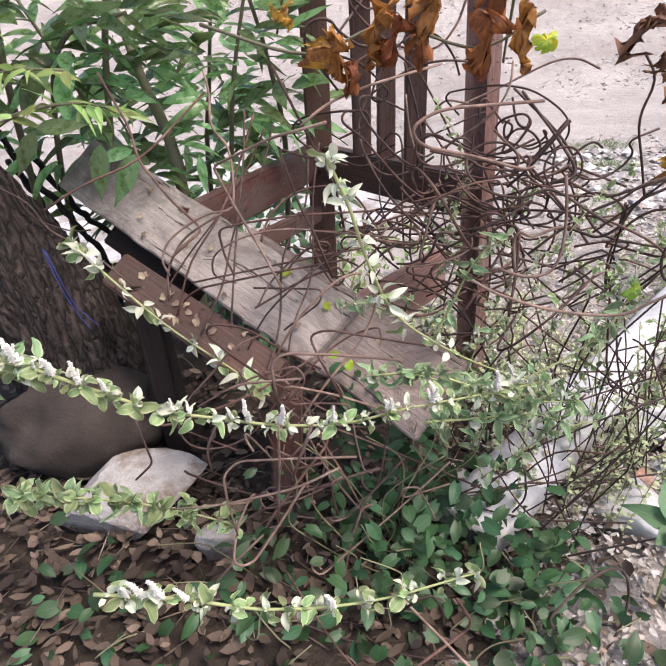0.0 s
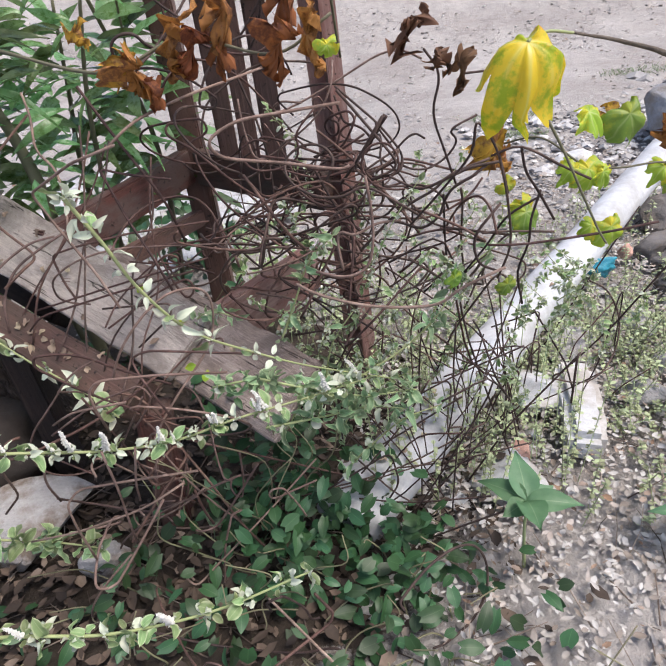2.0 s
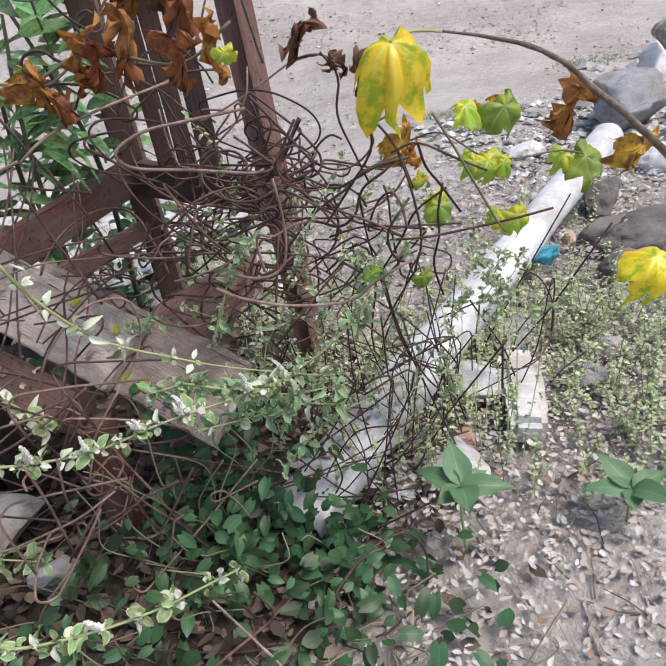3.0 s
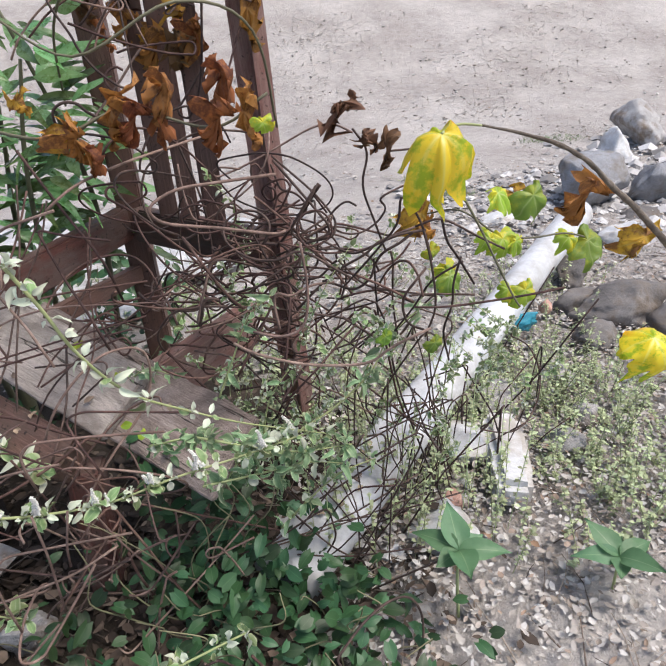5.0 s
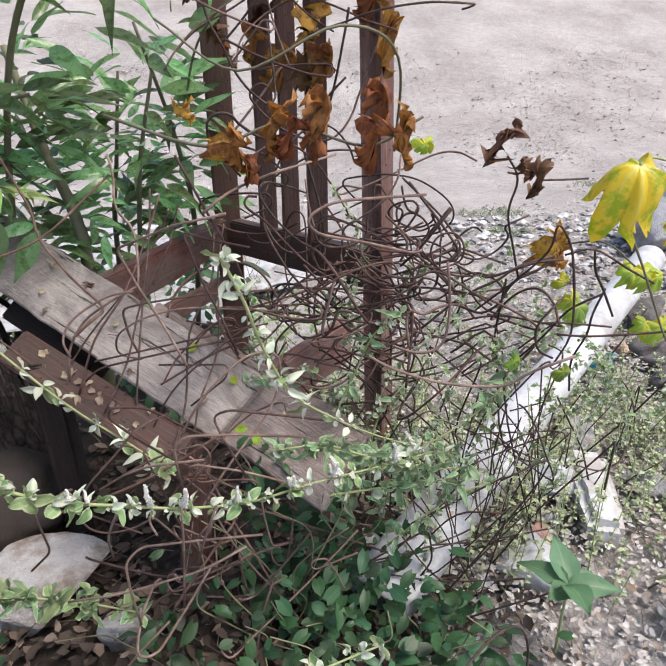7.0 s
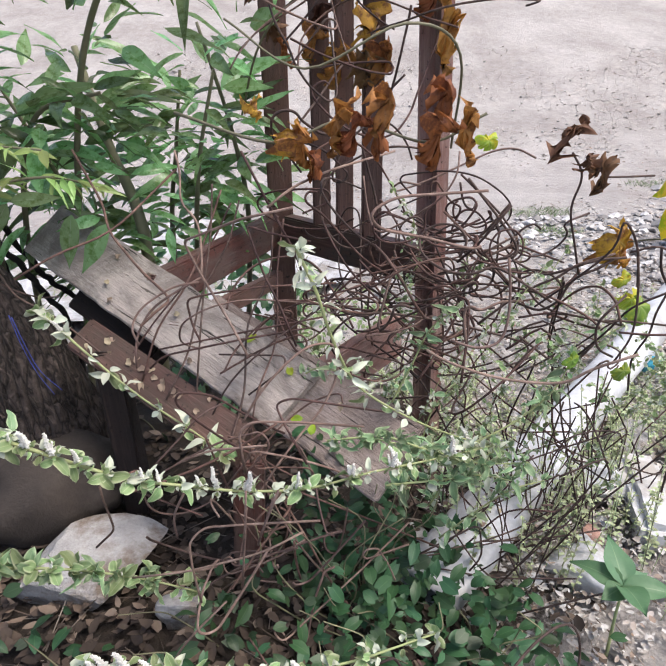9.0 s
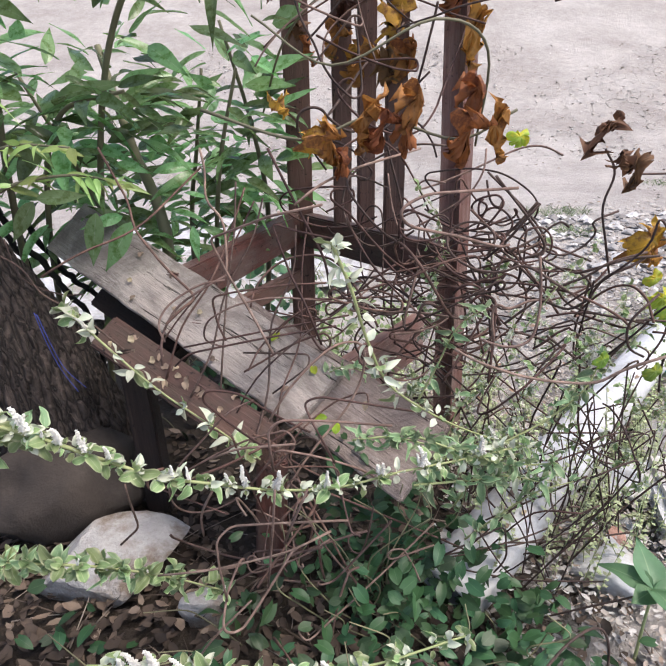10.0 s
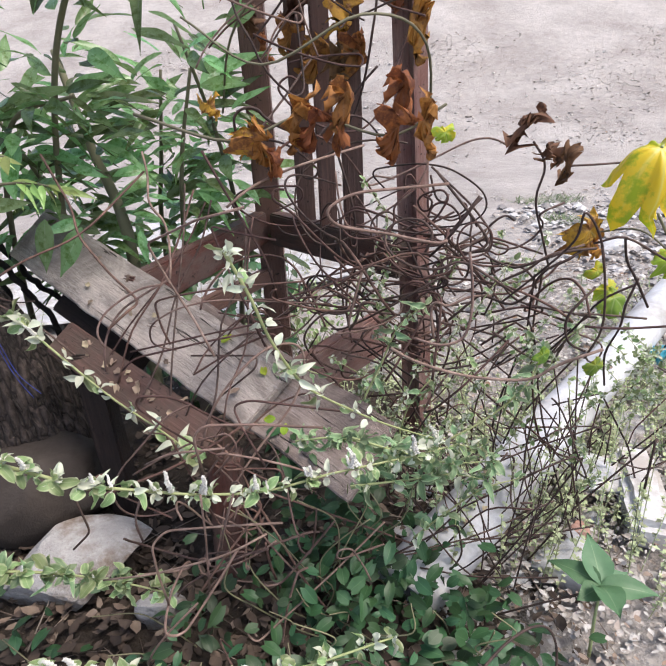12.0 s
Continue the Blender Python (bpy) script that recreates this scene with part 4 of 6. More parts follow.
rod([(0.437, 0.840, 0.571), (0.453, 0.820, 0.598), (0.471, 0.790, 0.634), (0.499, 0.765, 0.681), (0.503, 0.758, 0.717), (0.518, 0.758, 0.703), (0.535, 0.765, 0.672), (0.553, 0.780, 0.621)], 0.0031, RUST_DARK, 0)
rod([(0.518, 0.870, 0.756), (0.556, 0.870, 0.756), (0.598, 0.870, 0.757)], 0.0030, RUST_DARK, 0)
rod([(0.516, 0.740, 0.571), (0.559, 0.720, 0.575), (0.646, 0.700, 0.586), (0.703, 0.690, 0.595)], 0.0031, RUST, 0)
rod([(0.534, 0.765, 0.675), (0.549, 0.770, 0.619), (0.560, 0.780, 0.549), (0.552, 0.800, 0.491)], 0.0031, RUST_DARK, 0)
rod([(0.555, 0.750, 0.686), (0.565, 0.755, 0.654), (0.584, 0.760, 0.626), (0.613, 0.770, 0.581)], 0.0031, RUST_DARK, 0)
rod([(0.526, 0.770, 0.674), (0.555, 0.750, 0.686), (0.601, 0.740, 0.661), (0.635, 0.730, 0.643)], 0.0031, RUST_DARK, 0)
rod([(0.587, 0.760, 0.627), (0.582, 0.770, 0.585), (0.585, 0.780, 0.548), (0.581, 0.800, 0.496), (0.599, 0.820, 0.432)], 0.0031, RUST_DARK, 0)
rod([(0.595, 0.770, 0.617), (0.557, 0.790, 0.585), (0.536, 0.810, 0.537), (0.503, 0.840, 0.473)], 0.0031, RUST_DARK, 0)
rod([(0.527, 0.800, 0.562), (0.554, 0.790, 0.565), (0.615, 0.770, 0.564)], 0.0031, RUST_DARK, 0)
rod([(-0.513, 1.080, 0.602), (-0.462, 1.070, 0.572), (-0.430, 1.060, 0.526), (-0.360, 1.040, 0.491), (-0.279, 1.000, 0.439)], 0.0034, RUST_DARK, 0)
rod([(-0.496, 1.100, 0.619), (-0.471, 1.080, 0.552), (-0.404, 1.070, 0.522), (-0.357, 1.060, 0.524)], 0.0026, RUST_DARK, 0)


def tangle(count, centre, size, steps, r, materials, rnd, flat=0.5, turn=0.5):
    """Springy rods that run in long bows through an ellipsoid, with round hooks here and there."""
    mid = Vector(centre)
    for _ in range(count):
        q = Vector((rnd.gauss(0, 1), rnd.gauss(0, 1), rnd.gauss(0, 1))).normalized() * rnd.uniform(0.3, 1.0)
        p = mid + Vector((q.x * size[0], q.y * size[1], q.z * size[2]))
        way = (mid - p).normalized() + Vector((rnd.gauss(0, 0.8), 0.3 * rnd.gauss(0, 1), flat * rnd.gauss(0, 1)))
        way.normalize()
        axis = Vector((rnd.gauss(0, 0.4), 1, rnd.gauss(0, 0.4))).normalized()
        curl, hook = rnd.gauss(0, 0.16 * turn), 0
        pts = [p.copy()]
        for _ in range(int(1.7 * rnd.randint(*steps))):
            if hook > 0:
                hook -= 1
                if hook == 0:
                    curl *= 0.15
            elif rnd.random() < 0.11:
                curl, hook = rnd.choice((-1, 1)) * rnd.uniform(0.75, 1.1), rnd.randint(2, 4)
            else:
                curl = 0.7 * curl + rnd.gauss(0, 0.1 * turn)
            way = Matrix.Rotation(curl, 3, axis) @ way
            off = Vector(((p.x - mid.x) / size[0], (p.y - mid.y) / size[1], (p.z - mid.z) / size[2]))
            if off.length > 0.9:
                way = way - off * 0.3
            way.normalize()
            p = p + way * (rnd.uniform(0.011, 0.017) if hook else rnd.uniform(0.025, 0.045))
            p.z = max(p.z, 0.015)
            pts.append(p.copy())
        rod([tuple(v) for v in pts], r * rnd.uniform(0.8, 1.2), rnd.choice(materials), 0)


def loops(count, centre, size, radius, r, materials, rnd):
    """Rods bent round into open rings."""
    for _ in range(count):
        c = Vector(centre) + Vector((rnd.uniform(-1, 1) * size[0], rnd.uniform(-1, 1) * size[1], rnd.uniform(-1, 1) * size[2]))
        rr = rnd.uniform(*radius)
        u = Vector((1, rnd.uniform(-0.6, 0.6), rnd.uniform(-0.4, 0.4))).normalized()
        v = u.cross(Vector((rnd.uniform(-0.5, 0.5), 1, rnd.uniform(-0.6, 0.6)))).normalized()
        a0, turnings = rnd.uniform(0, 6.3), rnd.uniform(0.7, 1.15)
        pts = [c + rr * (u * math.cos(a0 + 6.28 * turnings * i / 8) * rnd.uniform(0.9, 1.5) + v * math.sin(a0 + 6.28 * turnings * i / 8)) + u * 0.006 * i for i in range(9)]
        pts.append(pts[-1] + u * rnd.uniform(0.03, 0.12) + v * rnd.uniform(-0.05, 0.05))
        rod([tuple(p) for p in pts], r * rnd.uniform(0.85, 1.15), rnd.choice(materials), 0.03)


rods_rnd = random.Random(11)
tangle(19, (0.30, 1.08, 0.53), (0.21, 0.16, 0.095), (7, 12), 0.0037, (RUST, RUST, RUST_DARK), rods_rnd)
tangle(8, (0.12, 1.0, 0.50), (0.19, 0.1, 0.09), (6, 11), 0.0036, (RUST, RUST, RUST_PALE), rods_rnd, 0.4, 0.35)
def strands(count, rnd):
    """Long springy rods that lie slantwise over the plank."""
    top = PLANK_POSE
    for k in range(count):
        x, run = 0.46 + 0.055 * k + rnd.uniform(-0.03, 0.03), rnd.uniform(-0.2, 0.16)
        low, mid, high = rnd.uniform(0.03, 0.08), rnd.uniform(0.04, 0.1), rnd.uniform(0.03, 0.12)
        pts = [(x, -0.13, low), (x + 0.3 * run, -0.04, mid), (x + 0.7 * run + rnd.uniform(-0.02, 0.02), 0.06, mid), (x + run, 0.16, high), (x + 1.3 * run, 0.24, high + 0.02)]
        rod([tuple(top @ Vector(p)) for p in pts], 0.0035 * rnd.uniform(0.8, 1.1), rnd.choice((RUST, RUST_DARK, RUST)), 0)


strands(7, rods_rnd)
tangle(9, (-0.02, 0.79, 0.36), (0.14, 0.06, 0.09), (6, 10), 0.0034, (RUST, RUST_PALE, RUST), rods_rnd, 0.8, 0.35)
loops(12, (0.35, 1.03, 0.57), (0.13, 0.12, 0.09), (0.018, 0.04), 0.0035, (RUST, RUST_DARK), rods_rnd)
tangle(12, (0.25, 1.15, 0.68), (0.17, 0.1, 0.1), (6, 10), 0.0037, (RUST, RUST_DARK, RUST_PALE), rods_rnd, 0.9)
tangle(8, (0.50, 0.97, 0.44), (0.2, 0.14, 0.13), (6, 11), 0.0034, (RUST_DARK, RUST_DARK, RUST), rods_rnd)


def thicket(count, rnd, along_x=0.40, along_y=0.84, run=0.42, tall=(0.16, 0.46), r=0.003):
    """Thin dark rods that stand and lean in a criss-cross over the pipe."""
    for _ in range(count):
        s = rnd.uniform(0, 1)
        foot = Vector((along_x + run * s + rnd.uniform(-0.06, 0.06), along_y + 0.8 * run * s + rnd.uniform(-0.1, 0.1), 0.02))
        lean = Vector((rnd.uniform(-0.34, 0.24), rnd.uniform(-0.1, 0.06), rnd.uniform(*tall)))
        mid = foot + lean * 0.5 + Vector((rnd.uniform(-0.03, 0.03), 0, 0))
        top = foot + lean
        pts = [foot, mid, top]
        if rnd.random() < 0.5:
            pts.append(top + Vector((rnd.uniform(-0.12, 0.12), rnd.uniform(-0.05, 0.05), rnd.uniform(-0.04, 0.03))))
            if rnd.random() < 0.5:
                pts.append(pts[-1] - Vector((0, 0, rnd.uniform(0.05, 0.12))))
        rod([tuple(p) for p in pts], r * rnd.uniform(0.8, 1.25), rnd.choice((RUST_DARK, RUST_DARK, RUST)), rnd.choice((0, 0.012, 0.02)))


thicket(12, rods_rnd)
thicket(16, rods_rnd, 0.30, 0.76, 0.36, (0.08, 0.3), 0.0027)
thicket(8, rods_rnd, 0.62, 0.9, 0.3, (0.08, 0.26), 0.0027)
tangle(14, (0.24, 1.22, 0.95), (0.24, 0.14, 0.14), (6, 10), 0.0037, (RUST, RUST_DARK, RUST_PALE), rods_rnd, 1.0)


def sweep(count, rnd):
    """Thin rods that arch from the tangle down across the pipe."""
    for _ in range(count):
        top = Vector((rnd.uniform(0.22, 0.62), rnd.uniform(0.84, 1.02), rnd.uniform(0.3, 0.52)))
        foot = Vector((top.x + rnd.uniform(-0.12, 0.42), top.y + rnd.uniform(-0.04, 0.22), 0.02))
        mid = top.lerp(foot, 0.5) + Vector((rnd.gauss(0, 0.035), 0, rnd.uniform(-0.03, 0.07)))
        pts = [top + Vector((rnd.uniform(-0.12, 0.06), 0, rnd.uniform(-0.04, 0.05))), top, mid, foot]
        if rnd.random() < 0.4:
            pts = pts[:-1] + [mid + Vector((rnd.uniform(-0.02, 0.1), 0, -0.05)), mid + Vector((rnd.uniform(0.0, 0.12), 0.01, 0.02))]
        rod([tuple(p) for p in pts], 0.0032 * rnd.uniform(0.8, 1.2), rnd.choice((RUST_DARK, RUST_DARK, RUST)), 0)


sweep(11, rods_rnd)
def lattice(count, rnd, turn):
    """Straight thin wires, most of them steep, some nearly level, that cross over the near end of the pipe."""
    for _ in range(count):
        c = Vector((rnd.uniform(0.36, 0.64), 0.0, rnd.uniform(0.08, 0.27)))
        c.y = 0.76 + 0.62 * (c.x - 0.36) + rnd.uniform(-0.03, 0.05)
        half = rnd.uniform(0.09, 0.2)
        a = rnd.gauss(turn, 0.22)
        d = Vector((math.cos(a), 0.25 * rnd.gauss(0, 1), math.sin(a)))
        p, q = c - d * half, c + d * half
        p.z, q.z = max(p.z, 0.012), max(q.z, 0.012)
        mid = c + Vector((rnd.gauss(0, 0.012), 0, rnd.gauss(0, 0.012)))
        rod([tuple(p), tuple(mid), tuple(q)], rnd.uniform(0.0022, 0.003), RUST_DARK, 0)


wire_rnd = random.Random(91)
lattice(9, wire_rnd, 1.75)
lattice(4, wire_rnd, 1.25)
lattice(5, wire_rnd, 0.25)
tangle(8, (0.22, 1.22, 0.48), (0.19, 0.14, 0.07), (6, 11), 0.0036, (RUST_DARK, RUST), wire_rnd, 0.35)
tangle(14, (0.33, 1.08, 0.40), (0.15, 0.1, 0.1), (6, 10), 0.0036, (RUST, RUST, RUST_DARK), wire_rnd, 0.6, 0.4)
tangle(7, (0.6, 0.98, 0.24), (0.25, 0.15, 0.13), (5, 9), 0.003, (RUST_DARK, RUST), rods_rnd, 0.6)
tangle(18, (0.06, 0.76, 0.18), (0.22, 0.12, 0.12), (5, 9), 0.0034, (RUST, RUST_PALE, RUST_PALE), rods_rnd, 0.8, 0.35)
tangle(8, (0.2, 0.55, 0.1), (0.35, 0.12, 0.08), (5, 9), 0.0034, (RUST, RUST_PALE, RUST_DARK), rods_rnd, 0.5, 0.35)


# ---- leaf and flower shapes ----
def leaf_set(name, length, width, material, shape, count=4, fold=0.3, droop=0.2, wave=0.02, rows=6):
    return [leaf_mesh(name, length * (0.9 + 0.07 * k), width * (1.08 - 0.06 * k), material, fold * (0.5 + 0.4 * k), droop * (0.3 + 0.5 * k), wave, shape, rows, 0.1 * k - 0.15, 2.1 * k) for k in range(count)]


def spike_mesh(seed):
    """A short woolly flower spike along local y."""
    rnd = random.Random(seed)
    line = [Vector((0.0008 * math.sin(i * 0.5 + seed), 0.0021 * i, 0.0003 * i)) for i in range(17)]
    verts, faces = [], []
    sides = 8
    for i, p in enumerate(line):
        s = i / (len(line) - 1)
        r = 0.0043 * (0.95 - 0.55 * s) * (1.15 if i % 3 else 0.75)
        for k in range(sides):
            a = 2 * math.pi * (k + 0.5 * (i % 2)) / sides
            rr = r * (1.3 if (i + k) % 2 else 0.65) * rnd.uniform(0.85, 1.15)
            verts.append(p + Vector((math.cos(a) * rr, 0, math.sin(a) * rr)))
    for i in range(len(line) - 1):
        for k in range(sides):
            a, b = i * sides + k, i * sides + (k + 1) % sides
            faces.append((a, b, b + sides, a + sides))
    faces += [tuple(range(sides)), tuple(range((len(line) - 1) * sides, len(line) * sides))]
    return mesh_of("flower_spike", verts, faces, FLOWER, False, [(0.2, 0.5)] * len(verts))


HERB_LEAVES = leaf_set("leaf", 0.027, 0.021, HERB, "round", 4, 0.35, 0.35, 0.09, 9)
HERB_PALES = leaf_set("leaf", 0.021, 0.014, HERB_PALE, "round", 4, 0.45, 0.4, 0.1, 9)
FRESH_LEAVES = leaf_set("leaf", 0.033, 0.0175, FRESH, "oval", 4, 0.4, 0.45, 0.1, 8)
PALE_NARROW = leaf_set("leaf", 0.026, 0.014, HERB_PALE, "oval", 4, 0.5, 0.45, 0.05)
SPIKES = [spike_mesh(k) for k in range(4)]
CREEPER_LEAVES = leaf_set("leaf", 0.03, 0.022, CREEPER, "heart", 4, 0.15, 0.25, 0.02)
SHRUB_LEAVES = leaf_set("leaf", 0.105, 0.026, SHRUB, "lance", 4, 0.25, 0.25, 0.015, 8)
BRIGHT_LEAVES = leaf_set("leaf", 0.075, 0.018, BRIGHT, "lance", 4, 0.3, 0.3, 0.015, 8)
DARK_BROAD = leaf_set("leaf", 0.085, 0.025, SHRUB, "lance", 3, 0.2, 0.2, 0.02, 9)
BROAD_LEAVES = leaf_set("leaf", 0.075, 0.038, SHRUB, "oval", 3, 0.2, 0.3, 0.02, 8)


def on_line(line, s):
    u = min(max(s, 0.0), 1.0) * (len(line) - 1)
    i = min(int(u), len(line) - 2)
    return line[i].lerp(line[i + 1], u - i), (line[i + 1] - line[i]).normalized()


def sprig(name, points, r, label, category, rnd, nodes, per_node, leaves, pale=None, pale_share=0.0, spikes=0.0, size=(0.7, 1.2), spread_way=0.5, lift=0.4, stem=None, group="", spike_up=0.8, s0=0.02):
    """A leafy stem: whorls of leaves, and here and there woolly flower spikes, at nodes along a line."""
    line = flowing(points, 7)
    plant = thing(name, points[0], label, category, group)
    tube_part("stem", line, r, r * 0.5, stem or HERB_STEM, plant, 6, 0.15)
    for i in range(nodes):
        s = s0 + (1 - s0) * (i + rnd.uniform(-0.9, 0.9)) / max(1, nodes - 1)
        p, t = on_line(line, s)
        a0 = rnd.uniform(0, 6.28)
        side = t.orthogonal().normalized()
        other = t.cross(side)
        crowd = max(2, per_node + rnd.randint(-2, 2))
        for k in range(crowd):
            a = a0 + 6.28 * k / crowd + rnd.uniform(-0.5, 0.5)
            out = side * math.cos(a) + other * math.sin(a)
            way = (out * rnd.uniform(0.5, 1.0) + t * rnd.uniform(-0.8, spread_way + 0.4) + Vector((rnd.gauss(0, 0.25), -0.1, lift * rnd.uniform(-0.3, 1.2)))).normalized()
            up = Vector((rnd.uniform(-1, 1), rnd.uniform(-1.2, 0.3), rnd.uniform(0.2, 1)))
            me = rnd.choice(pale) if pale and rnd.random() < pale_share else rnd.choice(leaves)
            part("leaf", me, leaf_pose(p + out * r * 1.5, way, up, rnd.uniform(*size), rnd.uniform(-40, 40)), plant)
        if rnd.random() < spikes:
            for _ in range(rnd.choice((1, 1, 2))):
                way = Vector((rnd.uniform(-0.4, 0.35), rnd.uniform(-0.3, 0.15), spike_up * rnd.uniform(0.8, 1.3)))
                part("flower_spike", rnd.choice(SPIKES), leaf_pose(p + Vector((0, -0.004, 0.006)), way, (0, -1, 0.2), rnd.choice((0.4, 0.6, 0.85, 1.1)) * rnd.uniform(0.85, 1.1)), plant)
    return plant


herb_rnd = random.Random(21)
sprig("flowering_herb", [(-0.31, 0.54, 0.6), (-0.276, 0.55, 0.579), (-0.219, 0.56, 0.548), (-0.168, 0.58, 0.504), (-0.117, 0.60, 0.464), (-0.054, 0.62, 0.435), (0.01, 0.64, 0.408), (0.091, 0.65, 0.401), (0.174, 0.66, 0.415), (0.264, 0.69, 0.41), (0.355, 0.72, 0.408)],
      0.0026, "long arching herb stem with downy green leaves and cream flower spikes", "herb", herb_rnd, 66, 6, HERB_LEAVES, HERB_PALES, 0.6, 0.34, (0.2, 0.74))
sprig("flowering_herb", [(-0.375, 1.01, 0.515), (-0.357, 1.0, 0.507), (-0.313, 0.98, 0.47), (-0.207, 0.93, 0.394), (-0.098, 0.86, 0.356), (-0.022, 0.78, 0.353)],
      0.0026, "slanting herb stem with sparse downy leaves over the bar", "herb", herb_rnd, 20, 3, HERB_LEAVES, PALE_NARROW, 0.6, 0.04, (0.45, 1.15))
sprig("flowering_herb", [(0.086, 0.58, 0.742), (0.089, 0.58, 0.734), (0.104, 0.585, 0.696), (0.122, 0.60, 0.633), (0.151, 0.64, 0.559), (0.202, 0.69, 0.493), (0.272, 0.73, 0.432), (0.387, 0.78, 0.357)],
      0.0022, "hanging herb stem with whitish downy leaves", "herb", herb_rnd, 24, 3, HERB_LEAVES, PALE_NARROW, 0.88, 0.0, (0.3, 0.72))
sprig("flowering_herb", [(-0.42, 0.70, 0.24), (-0.33, 0.69, 0.245), (-0.25, 0.70, 0.225), (-0.16, 0.71, 0.19), (-0.08, 0.70, 0.17)],
      0.0026, "low herb stem with round green leaves", "herb", herb_rnd, 24, 5, FRESH_LEAVES, HERB_LEAVES, 0.4, 0.1, (0.5, 1.0))
sprig("flowering_herb", [(-0.4, 0.62, 0.44), (-0.34, 0.60, 0.50), (-0.28, 0.58, 0.53), (-0.22, 0.57, 0.55)],
      0.0026, "leafy herb tip with broad green leaves", "herb", herb_rnd, 12, 5, FRESH_LEAVES, HERB_LEAVES, 0.4, 0.2, (0.6, 1.0))
sprig("flowering_herb", [(-0.2, 0.50, 0.28), (-0.1, 0.50, 0.27), (0.0, 0.50, 0.25), (0.12, 0.51, 0.25), (0.24, 0.53, 0.27)],
      0.0026, "lower arching herb stem with flower spikes", "herb", herb_rnd, 30, 4, HERB_LEAVES, HERB_PALES, 0.5, 0.3, (0.3, 0.8))
# leafy green ends of the two long stems, and shoots among the rods
for k, (a, b, c, d) in enumerate((
        ((0.2, 0.72, 0.43), (0.27, 0.72, 0.40), (0.34, 0.73, 0.37), (0.42, 0.74, 0.36)), ((0.2, 0.70, 0.36), (0.28, 0.72, 0.35), (0.35, 0.74, 0.34), (0.41, 0.76, 0.31)),
        ((0.12, 0.80, 0.37), (0.18, 0.79, 0.38), (0.24, 0.78, 0.37), (0.3, 0.77, 0.36)), ((0.33, 0.78, 0.36), (0.41, 0.79, 0.40), (0.47, 0.80, 0.45), (0.5, 0.82, 0.5)), ((0.23, 0.86, 0.40), (0.26, 0.87, 0.46), (0.29, 0.88, 0.52), (0.33, 0.87, 0.56)),
        ((0.46, 0.86, 0.36), (0.48, 0.85, 0.44), (0.53, 0.84, 0.5), (0.6, 0.85, 0.54)), ((0.05, 0.97, 0.36), (0.09, 0.95, 0.41), (0.12, 0.93, 0.43), (0.16, 0.92, 0.42)),
        ((0.3, 0.84, 0.2), (0.33, 0.83, 0.27), (0.37, 0.81, 0.32), (0.42, 0.8, 0.35)), ((0.27, 0.9, 0.2), (0.29, 0.9, 0.28), (0.31, 0.91, 0.35), (0.35, 0.92, 0.4)),
        ((0.3, 0.76, 0.2), (0.35, 0.75, 0.26), (0.4, 0.75, 0.3), (0.46, 0.76, 0.31)), ((0.22, 0.82, 0.26), (0.25, 0.81, 0.31), (0.3, 0.8, 0.35), (0.34, 0.79, 0.37)))):
    sprig("flowering_herb", [a, b, c, d], 0.0019, "short leafy green shoot among the rusty rods", "herb", herb_rnd, 17 if k < 3 else 12, 4 if k < 3 else 3, FRESH_LEAVES, HERB_PALES, 0.15, 0.03, (0.3, 0.85) if k < 3 else (0.25, 0.7))
for k in range(54):
    x, y, z = herb_rnd.uniform(0.22, 0.85), herb_rnd.uniform(0.82, 1.12), herb_rnd.uniform(0.2, 0.6)
    z = min(z, 0.8 - 0.6 * x)
    h = herb_rnd.uniform(0.05, 0.12)
    pts = [(x, y, z), (x + 0.02, y - 0.01, z + 0.45 * h), (x + herb_rnd.uniform(-0.05, 0.07), y, z + h)]
    sprig("weed_shoot", pts, 0.001, "thin greyish green weed shoot caught in the rods", "weed", herb_rnd, 11, 4, HERB_LEAVES, HERB_PALES, 0.6, 0.0, (0.18, 0.46), group="weed shoots in the rods")


# ---- dark creeper below ----
def creeper(label, lo, hi, count, rnd, stems=7, size=(0.6, 1.15), leaves=None):
    plant = thing("creeper", (lo[0], lo[1], 0.0), label, "creeper")
    for _ in range(stems):
        p = Vector((rnd.uniform(lo[0], hi[0]), rnd.uniform(lo[1], hi[1]), 0.0))
        pts = [p]
        for _ in range(4):
            pts.append(pts[-1] + Vector((rnd.uniform(-0.06, 0.06), rnd.uniform(-0.04, 0.03), (hi[2]) / 4.4)))
        tube_part("stem", flowing(pts, 5), 0.0016, 0.001, WEED_STEM, plant, 5)
    for _ in range(count):
        u = rnd.random() ** 0.8
        p = Vector((rnd.uniform(lo[0], hi[0]), rnd.uniform(lo[1], hi[1]), lo[2] + (hi[2] - lo[2]) * u))
        p.y += 0.12 * u
        way = Vector((rnd.gauss(0, 1), -0.5 + rnd.gauss(0, 0.7), rnd.gauss(-0.1, 0.5)))
        up = Vector((rnd.gauss(0, 0.4), -0.6 + rnd.gauss(0, 0.3), 1))
        part("leaf", rnd.choice(leaves or CREEPER_LEAVES), leaf_pose(p, way, up, rnd.uniform(*size), rnd.uniform(-30, 30)), plant)


